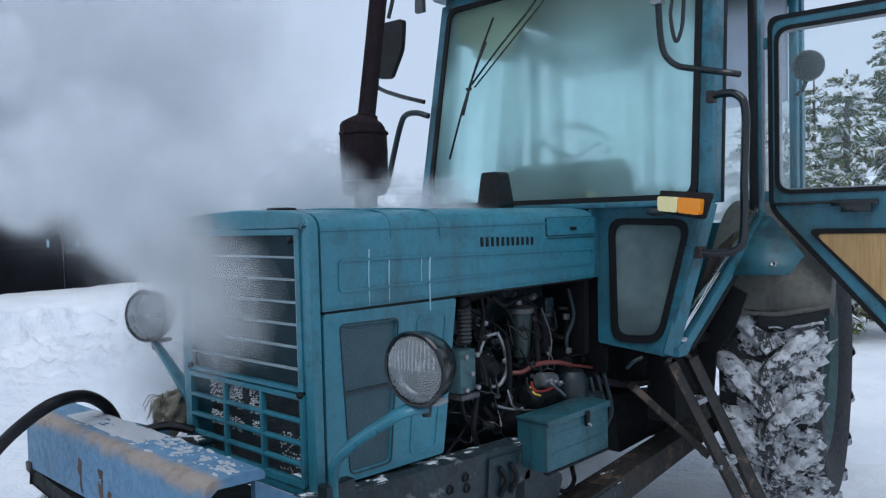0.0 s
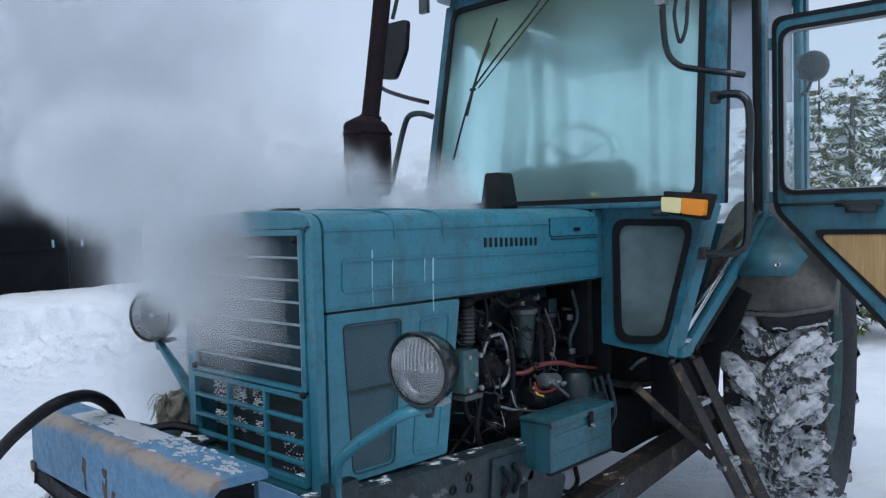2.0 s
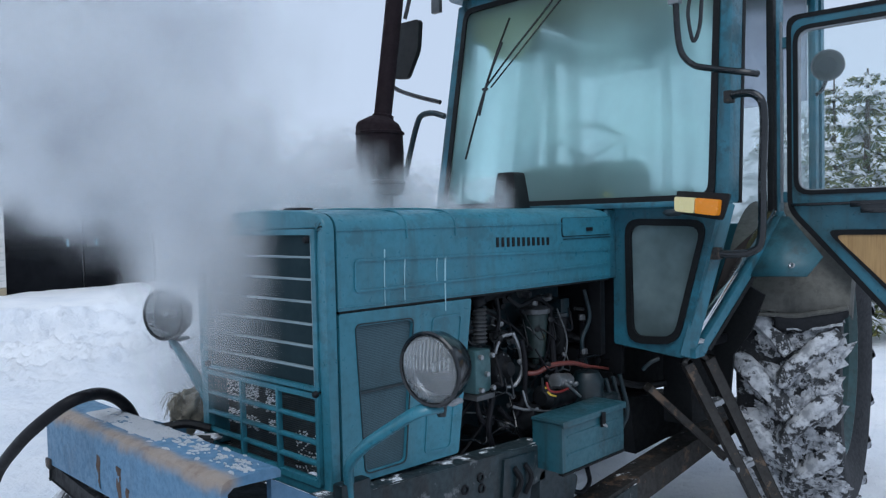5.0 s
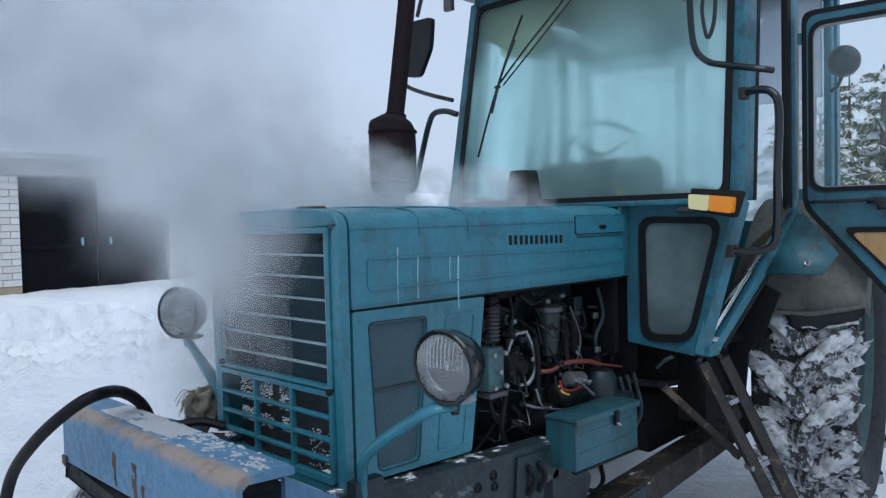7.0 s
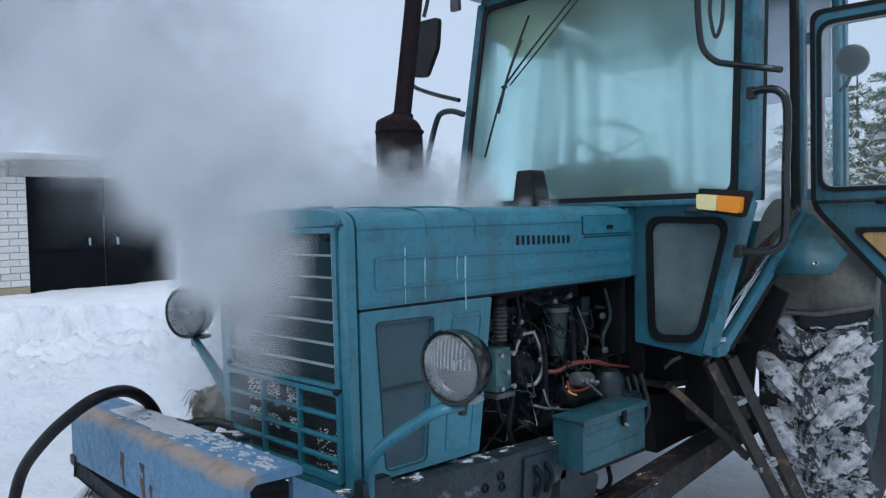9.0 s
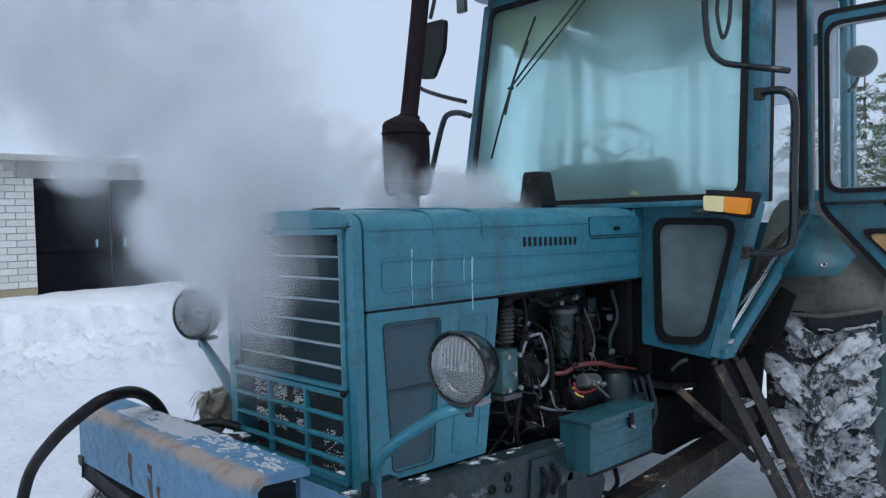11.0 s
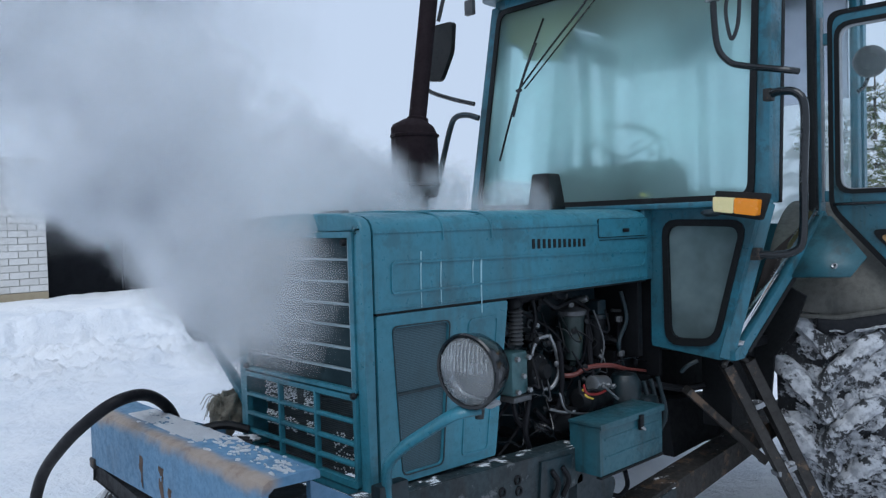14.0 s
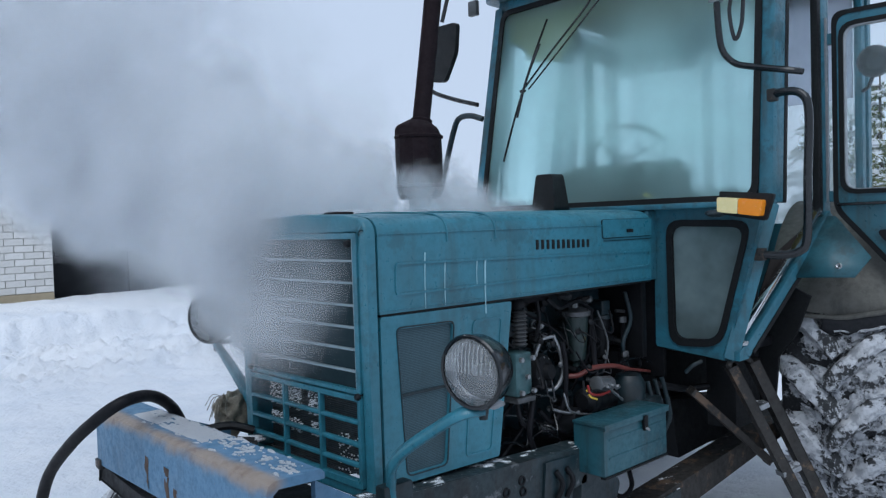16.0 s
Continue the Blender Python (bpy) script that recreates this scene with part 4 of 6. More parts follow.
    lower = part("slanted_frame", bar((1.665, -0.335, 0.985), (2.255, -0.455, 1.545), 0.055, 0.05), TEAL_CAB, tractor, "slanting teal door frame")
    part("inner_strip", bar((1.62, -0.330, 1.03), (2.18, -0.45, 1.57), 0.03, 0.02, 0.003), CHROME, lower, "pale worn metal strip")
    part("door_rubber", bar((1.70, -0.366, 0.985), (2.275, -0.486, 1.53), 0.016, 0.02, 0.004), BLACK, lower)
    part("corner_post", bar((1.615, -0.312, 0.965), (1.70, -0.455, 1.60), 0.05, 0.06), TEAL_CAB, tractor, "teal lower corner post")
    part("sill", prism([(1.60, 0.962), (1.60, 1.0), (1.67, 1.03), (1.70, 1.0), (1.68, 0.962)], "y", -0.36, -0.30, 0.006), TEAL_CAB, tractor, "worn sill with caked snow")
    part("sill_snow", lump((1.655, -0.335, 1.026), (0.035, 0.03, 0.012), 0.4, 3, 4), SNOW_DIRTY, tractor, "caked snow")
    board = [(1.872, -0.370, 1.372), (2.208, -0.400, 1.513), (2.336, -0.410, 1.510), (1.821, -0.330, 1.037), (1.724, -0.320, 1.031)]
    bm = bmesh.new()
    bm.faces.new([bm.verts.new(c) for c in board])
    part("inner_board", bm, BOARD, tractor, "dark brown inner board").modifiers.new("thickness", "SOLIDIFY").thickness = 0.006
    part("floor", box((1.63, -0.30, 0.97), (2.06, 2 * CY + 0.30, 1.01), 0.006), DARK, tractor)
    part("underbody", box((1.64, 0.15, 0.66), (2.95, 0.62, 0.97), 0.03), DARK, tractor, "oily gearbox housing")
    # near rear side plate over the fender
    corners = [(2.220, -0.458, 1.533), (1.990, -0.396, 1.275), (1.990, -0.665, 1.284), (2.050, -0.709, 1.363), (2.220, -0.510, 1.532)]
    bm = bmesh.new()
    near = [bm.verts.new(c) for c in corners]
    bm.faces.new(near)
    plate = part("side_plate", bm, TOOLBOX, tractor, "flat teal fender plate with a bolt hole")
    plate.modifiers.new("thickness", "SOLIDIFY").thickness = 0.008
    part("bolt_hole", lathe([(0.004, 0.001), (0.010, 0.004), (0.014, 0)], 12, to_dir((2.012, -0.594, 1.329), (-0.9, 0, 0.4))), STEEL, plate)
    # black sheet and box, added to darken the gap between steps and tyre
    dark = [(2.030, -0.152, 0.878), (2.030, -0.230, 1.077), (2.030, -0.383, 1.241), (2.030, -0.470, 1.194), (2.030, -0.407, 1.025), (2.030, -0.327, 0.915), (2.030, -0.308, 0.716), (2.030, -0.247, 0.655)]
    part("dark_gap_sheet", prism([(p[1], p[2]) for p in dark], "x", 2.03, 2.045), BLACK, tractor, "black sheet added to fill the dark gap behind the steps")
    part("dark_gap_box", box((1.80, -0.24, 0.62), (2.03, -0.10, 1.24), 0.01), BLACK, tractor)
    part("far_side_wall", box((1.64, 1.19, 1.0), (2.93, 1.215, 1.6), 0.005), TEAL_CAB, tractor)


build_cab()


def build_door():
    """The door stands open, square to the cab, hinged on its rear post."""
    m = Matrix.Translation((2.262, -0.470, 0)) @ pose(0, 0, 0, 0, 0, 4).to_3x3().to_4x4()
    # in the door's own plane: u outward from the hinge, v up
    shape = [(0.035, 2.425), (0.80, 2.425), (0.80, 0.93), (0.60, 0.93), (0.035, 1.575)]

    def put(bm):
        for v in bm.verts:
            u, h, w = v.co.y, v.co.z, v.co.x
            v.co = m @ Vector((w, -u, h))
        return bm

    outer = rounded(shape, 0.05)
    door = part("door", put(ring(outer, rounded([(0.062, 2.375), (0.755, 2.375), (0.755, 1.645), (0.60, 1.645), (0.062, 1.645)], 0.06), "x", -0.02, 0.02)), TEAL_CAB, tractor, "open teal cab door with plywood lower pane")
    part("edge_rubber", put(ring(rounded([(0.020, 2.44), (0.815, 2.44), (0.815, 0.915), (0.592, 0.915), (0.020, 1.565)], 0.05), rounded([(0.040, 2.42), (0.795, 2.42), (0.795, 0.935), (0.603, 0.935), (0.040, 1.578)], 0.05), "x", -0.024, 0.012)), BLACK, door, "black rubber edge")
    so, si = rounded(rect(0.048, 1.632, 0.767, 2.388), 0.07), rounded(rect(0.068, 1.652, 0.747, 2.368), 0.055)
    part("pane_seal", put(ring(so, si, "x", -0.027, 0.02)), BLACK, door)
    part("pane_trim", put(ring(rounded(rect(0.066, 1.650, 0.749, 2.370), 0.055), rounded(rect(0.072, 1.657, 0.743, 2.363), 0.05), "x", -0.024, 0.01)), STEEL, door, "thin pale trim")
    pane = part("pane", put(prism(rounded(rect(0.057, 1.64, 0.758, 2.38), 0.06), "x", -0.003, 0.001)), DOOR_GLASS, door, "clear slightly green pane")
    pane.visible_shadow = False
    lo, li = rounded([(0.180, 1.475), (0.75, 1.475), (0.75, 1.00), (0.62, 1.00)], 0.05), rounded([(0.215, 1.452), (0.728, 1.452), (0.728, 1.022), (0.632, 1.022)], 0.04)
    part("lower_seal", put(ring(lo, li, "x", -0.030, 0.0)), BLACK, door)
    part("lower_panel", put(prism(rounded([(0.20, 1.462), (0.74, 1.462), (0.74, 1.012), (0.626, 1.012)], 0.04), "x", -0.0255, -0.021)), PLYWOOD, door, "tan plywood sheet")
    handle = part("handle", put(box((-0.055, 0.285, 1.572), (-0.028, 0.47, 1.60), 0.006)), BLACK_PAINT, door, "black door handle")
    part("grip", put(box((-0.075, 0.33, 1.545), (-0.050, 0.45, 1.582), 0.006)), BLACK_PAINT, handle)
    part("rod", put(tube([(-0.035, 0.04, 1.588), (-0.035, 0.29, 1.590)], 0.007, 8, 1)), BLACK_PAINT, door)
    for v in (1.60, 2.30):
        part("hinge", put(box((-0.018, -0.03, v), (0.018, 0.03, v + 0.05), 0.006)), TEAL_CAB, door)


build_door()

# ---- wheels ----
def build_wheel(name, label, at, radius, width, rim_r, toe, lugs, flipped, snowy):
    """A lugged tyre on a dished disc; its axle runs along local y."""
    m = pose(*at, 0, 0, toe)
    w = width / 2
    turn = Matrix.Rotation(radians(90), 4, "X")
    rim = part(name, lathe([(0.0, 0.02), (0.13, 0.02), (0.16, -0.01), (rim_r * 0.62, -0.03), (rim_r * 0.9, -0.07), (rim_r * 0.93, w * 0.55), (rim_r, w * 0.72), (rim_r + 0.02, w * 0.72), (rim_r + 0.02, -w * 0.72), (0, -w * 0.6)], 48, turn), RIM, tractor, label)
    rim.matrix_basis = m
    prof = [(rim_r, -w * 0.70), (rim_r + 0.04, -w * 0.82), ((rim_r + radius) / 2, -w * 0.98), (radius * 0.875, -w * 0.96), (radius * 0.90, -w * 0.82), (radius * 0.912, 0), (radius * 0.90, w * 0.82), (radius * 0.875, w * 0.96), ((rim_r + radius) / 2, w * 0.98), (rim_r + 0.04, w * 0.82), (rim_r, w * 0.70)]
    tyre = part("tyre", lathe(prof[:4], 72, turn), TYRE, rim, "black tyre with packed snow")
    part("sidewall", lathe(prof[7:], 72, turn), TYRE, tyre)
    part("tread_band", lathe(prof[3:8], 72, turn), TREAD if snowy else TYRE, tyre, "tread packed with snow")
    # one lug of each hand, then shared round the tyre
    for side in (-1, 1):
        bm = bmesh.new()
        n = 14
        rows = []
        for k in range(n + 1):
            t = k / n
            yy = side * (-0.02 + t * (w * 0.95 + 0.02))
            a = (t ** 0.9) * 0.34 * 0.78 / radius
            end = min(1.0, (1 - t) * 6, t * 8 + 0.4)
            r1 = radius * (1.0 - 0.03 * t * t) - 0.018 * (1 - end) * radius
            r0 = radius * 0.89 - 0.03 * max(0, t - 0.8)
            half = (0.040 + 0.006 * t) * radius / 0.88 * (0.5 + 0.5 * end)
            row = []
            for da, q in ((-1.3, 0.0), (-1.02, 0.72), (-0.66, 1.0), (0.0, 1.03), (0.66, 1.0), (1.02, 0.72), (1.3, 0.0)):
                ang = a + 0.75 * half * da / radius
                r = r0 + (r1 - r0) * q
                row.append(bm.verts.new((-r * math.cos(ang), yy - side * 0.70 * half * da, r * math.sin(ang))))
            rows.append(row)
        for a, b in zip(rows, rows[1:]):
            for k in range(6):
                bm.faces.new((a[k], a[k + 1], b[k + 1], b[k]))
        bm.faces.new(rows[0]), bm.faces.new(rows[-1][::-1])
        me = mesh_of("lug", rumple(rumple(bm, 0.012, 15), 0.006, 34), LUG if snowy else TYRE, 40)
        for k in range(lugs):
            lug = new("lug", me)
            lug.parent = rim
            lug.matrix_basis = Matrix.Rotation(math.tau * (k + (0.5 if side > 0 else 0)) / lugs, 4, "Y")
    for k in range(8):
        a = math.tau * k / 8
        part("wheel_nut", lathe([(0, 0.028), (0.014, 0.028), (0.016, 0.02), (0.016, 0)], 6, Matrix.Translation((0.10 * math.cos(a), -0.02, 0.10 * math.sin(a))) @ turn), STEEL, rim)
    return rim


RIM = painted("dark_green_rim", (0.018, 0.065, 0.070), (0.02, 0.035, 0.035), (0.10, 0.05, 0.03), rough=0.5, wear=0.68, grime=0.6)
REAR, TOE = (2.90, -0.363, 0.785), 10.5
rear_wheel = build_wheel("rear_wheel", "large green-rimmed rear wheel caked with snow", REAR, 0.79, 0.46, 0.49, TOE, 17, False, True)
build_wheel("rear_wheel", "large green-rimmed rear wheel", (2.90, 2 * CY + 0.363, 0.785), 0.79, 0.46, 0.49, 180, 22, True, True)
build_wheel("front_wheel", "small front wheel dusted with snow", (-0.10, 2 * CY + 0.36, 0.345), 0.36, 0.22, 0.20, 180, 16, True, True)


build_wheel("front_wheel", "small front wheel dusted with snow", (-0.10, -0.36, 0.345), 0.36, 0.22, 0.20, 0, 16, False, True)


def snow_on_wheel():
    """Clods of snow pressed between the lugs of the near rear wheel."""
    rnd = random.Random(12)
    for k in range(110):
        a = radians(rnd.uniform(-62, 36))
        t = rnd.uniform(-0.75, 0.95)
        r = 0.79 * rnd.uniform(0.905, 0.935)
        y = t * 0.22
        at = Vector((-r * math.cos(a), -y, r * math.sin(a)))
        s = rnd.uniform(0.022, 0.060)
        bm = lump((0, 0, 0), (s * 0.42, s * rnd.uniform(0.8, 1.9), s * rnd.uniform(0.6, 1.1)), 0.85, 3.4, k * 1.7, 3)
        rumple(bm, s * 0.16, 1.6 / s, k)
        tilt = Matrix.Rotation(radians(rnd.uniform(10, 60)) * (1 if t < 0 else -1), 4, "X")
        for v in bm.verts:
            v.co = Matrix.Translation(at) @ Matrix.Rotation(a, 4, "Y") @ tilt @ v.co
        part("snow_clod", bm, SNOW_DIRTY, rear_wheel, "grey-white clod of packed snow")


snow_on_wheel()


def build_fender():
    """A sheet bent round the tyre, with a hanging front lip, worn grey."""
    for far in (False, True):
        bm = bmesh.new()
        rows = []
        for k in range(25):
            a = radians(25 + k * 5.2)
            row = []
            for j in range(11):
                t = j / 10
                rr = 0.835 - 0.03 * t * t - 0.03 * max(0, t - 0.8) * 5 + (0.02 * noise.noise(Vector((k * 0.3, t * 4, 2))) if k < 6 else 0)
                droop = 0.03 * math.sin(t * 3.0) if k == 0 else 0
                row.append(bm.verts.new((-rr * math.cos(a), 0.27 - 0.53 * t, rr * math.sin(a) - droop)))
            for inset in (0.05, 0.10):
                row.append(bm.verts.new((-(0.775 - inset) * math.cos(a), -0.265, (0.775 - inset) * math.sin(a))))
            rows.append(row)
        for a, b in zip(rows, rows[1:]):
            for j in range(len(a) - 1):
                bm.faces.new((a[j], a[j + 1], b[j + 1], b[j]))
        m = pose(*REAR, 0, 0, TOE)
        for v in bm.verts:
            v.co = m @ v.co
            if far:
                v.co.y = 2 * CY - v.co.y
        f = part("fender", bm, FENDER, tractor, "grey dirt-coated sheet fender")
        f.modifiers.new("thickness", "SOLIDIFY").thickness = 0.006
        if far:
            continue
        a0 = radians(25)
        edge = [m @ Vector((-(0.838 - 0.03 * t * t) * math.cos(a0), 0.27 - 0.53 * t, 0.838 * math.sin(a0) - 0.012 - 0.035 * math.sin(t * 3.0) + 0.03 * max(0, t - 0.6))) for t in (0.0, 0.15, 0.3, 0.45, 0.6, 0.75, 0.9, 1.0)]
        part("rolled_lip", rumple(tube([tuple(p) for p in edge], 0.011, 8, 4), 0.005, 12), FENDER, f, "curled lower lip")
        flap = bmesh.new()
        rows = []
        for k in range(25):
            t = 0.42 + 0.58 * k / 24
            i = min(6, int(t * 7))
            p = edge[i].lerp(edge[i + 1], t * 7 - i)
            drop = 0.018 + 0.055 * (1 - abs(2 * t - 1.25)) + 0.016 * noise.noise(Vector((t * 14, 1, 2)))
            rows.append([flap.verts.new(p + Vector((0.012 * q, 0, -0.006 - drop * q)) + 0.012 * q * noise.noise_vector(Vector((t * 9, q * 3, 5)))) for q in (0.0, 0.33, 0.67, 1.0)])
        for p, q in zip(rows, rows[1:]):
            for j in range(3):
                flap.faces.new((p[j], p[j + 1], q[j + 1], q[j]))
        part("mud_flap", flap, TYRE, f, "torn dark rubber flap").modifiers.new("thickness", "SOLIDIFY").thickness = 0.006
        crust = bmesh.new()
        add_tube(crust, [tuple(edge[i].lerp(edge[i + 1], 0.5) + Vector((0.01, 0, -0.066))) for i in (3, 4, 5, 6)], 0.007, 6, 6)
        part("snow_crust", rumple(crust, 0.008, 30), SNOW_DIRTY, f, "crust of snow on the flap")


FENDER = painted("dirt_coated_fender", (0.115, 0.112, 0.100), (0.06, 0.06, 0.056), (0.17, 0.17, 0.165), rough=0.9, wear=0.66, grime=0.6)
build_fender()


# ---- headlamps on their arms ----
def build_lamp(at, way, arm, name_label, thick=0.027):
    m = to_dir(at, way)
    lamp = part("headlamp", lathe([(0.0, -0.105), (0.045, -0.102), (0.078, -0.082), (0.097, -0.045), (0.103, -0.008), (0.105, 0.004), (0.101, 0.010), (0.094, 0.008), (0.092, -0.006), (0.075, -0.04), (0.0, -0.075)], 48, m), BLACK_PAINT, tractor, name_label)
    part("reflector", lathe([(0.090, -0.006), (0.070, -0.042), (0.035, -0.066), (0.0, -0.072)], 40, m), REFLECTOR, lamp, "dull silvered reflector")
    lens = part("lens", lathe([(0.093, 0.002), (0.086, 0.012), (0.06, 0.022), (0.03, 0.027), (0.0, 0.028)], 40, m), LAMP_GLASS, lamp, "ribbed clear lens with frost")
    lens.visible_shadow = False
    for k in range(-6, 7):
        x = k * 0.0125
        h = math.sqrt(max(0.0, 0.086 ** 2 - x * x))
        dome = lambda y: 0.0285 - 0.017 * ((x * x + y * y) / 0.093 ** 2)
        ys = [h * (0.05 + 0.95 * j / 5) for j in range(6)]
        part("flute", tube([m @ Vector((x, y, dome(y))) for y in ys], 0.0026, 5, 1), LAMP_GLASS, lamp)
    part("bulb", lathe([(0, -0.02), (0.010, -0.024), (0.014, -0.036), (0.010, -0.05), (0.010, -0.07)], 14, m), STEEL, lamp)
    base = Vector(at) - Vector(way).normalized() * 0.045 + Vector((0, 0, -0.10))
    part("clamp", lathe([(0, 0.03), (0.022, 0.028), (0.03, 0.012), (0.03, 0.0), (0.016, -0.012), (0.012, -0.04), (0, -0.042)], 16, Matrix.Translation(base)), TEAL_DARK, lamp)
    part("wing_nut", lump(base + Vector((0.03, -0.02, -0.002)), (0.032, 0.014, 0.010), 0.25, 2, 1), STEEL, lamp)
    part("lamp_arm", tube(arm + [tuple(base + Vector((0, 0, -0.012)))], thick, 12, 5, 0.024, flat=0.6), TEAL, lamp, "bent teal arm")


LAMP_L, LAMP_R = (0.060, -0.372, 1.155), (0.025, 1.105, 1.205)
build_lamp(LAMP_L, (-1.0, -0.12, -0.06), [(0.004, -0.080, 0.753), (-0.002, -0.085, 0.806), (-0.006, -0.100, 0.860), (0.008, -0.150, 0.916), (0.034, -0.250, 0.986), (0.051, -0.330, 1.035)], "black round headlamp with clear lens")
build_lamp(LAMP_R, (-0.95, -0.34, 0.03), [(0.085, 0.805, 0.72), (0.075, 0.825, 0.86), (0.068, 0.92, 0.955), (0.062, 1.02, 1.035)], "black round headlamp turned slightly outward", 0.048)
part("arm_foot", box((-0.04, -0.10, 0.70), (0.07, -0.055, 0.80), 0.008), TEAL_DARK, tractor)
part("arm_foot", box((0.06, 0.80, 0.70), (0.15, 0.84, 0.80), 0.008), TEAL_DARK, tractor)

# ---- exhaust ----
def build_exhaust():
    at = Vector((0.766, 0.620, 1.865))
    can = bmesh.new()
    add_lathe(can, [(0.0, -0.20), (0.085, -0.20), (0.100, -0.18), (0.103, -0.02), (0.101, 0.078), (0.092, 0.096), (0.050, 0.124), (0.0, 0.126)], 10)
    for v in can.verts:
        # the cap slopes down towards the rear
        if v.co.z > 0.05:
            v.co.z -= 0.16 * v.co.x
        v.co = at + Vector((v.co.x * 1.0, v.co.y * 0.92, v.co.z))
    bmesh.ops.bevel(can, geom=[e for e in can.edges if len(e.link_faces) == 2 and e.calc_face_angle(0) > 0.3], offset=0.008, segments=2, affect="EDGES")
    muffler = part("muffler", rumple(can, 0.006, 9), EXHAUST, tractor, "rust-brown faceted exhaust silencer")
    for dz in (-0.155, 0.05):
        part("seam", lathe([(0.101, dz), (0.107, dz + 0.004), (0.107, dz + 0.014), (0.101, dz + 0.018)], 10, Matrix.Translation(at) @ Matrix.Diagonal((1, 0.92, 1, 1))), EXHAUST, muffler)
    top = at + Vector((0.012, 0, 0.10))
    part("exhaust_pipe", tube([tuple(top), tuple(top + Vector((0.045, 0.0, 0.26))), tuple(top + Vector((0.100, 0.0, 0.60))), tuple(top + Vector((0.145, 0.0, 0.95)))], 0.0375, 16, 5), EXHAUST, muffler, "rust-brown exhaust stack")
    part("pipe_collar", lathe([(0.0375, 0.0), (0.046, 0.004), (0.046, 0.022), (0.0375, 0.026)], 16, to_dir(top + Vector((0.004, 0, 0.012)), (0.17, 0, 1))), EXHAUST, muffler)
    part("flange", tube([tuple(at + Vector((0, 0, -0.19))), tuple(at + Vector((0, 0, -0.34)))], 0.05, 14, 1), EXHAUST, muffler)


build_exhaust()


def build_prefilter():
    c = (1.400, 0.442, 1.665)
    bm = prism(rounded(rect(c[1] - 0.068, 1.60, c[1] + 0.068, 1.768), 0.02), "x", c[0] - 0.05, c[0] + 0.06, 0.012)
    for v in bm.verts:
        s = 1 - 0.28 * (v.co.z - 1.6) / 0.165
        v.co.y, v.co.x = c[1] + (v.co.y - c[1]) * s, c[0] + (v.co.x - c[0]) * s
    part("intake_cap", bm, PLASTIC, tractor, "black tapered intake cap")
    part("filler_cap", lathe([(0, 0.008), (0.045, 0.007), (0.05, 0.004), (0.05, -0.01)], 20, Matrix.Translation((0.16, 0.36, 1.602))), EXHAUST, tractor)


build_prefilter()

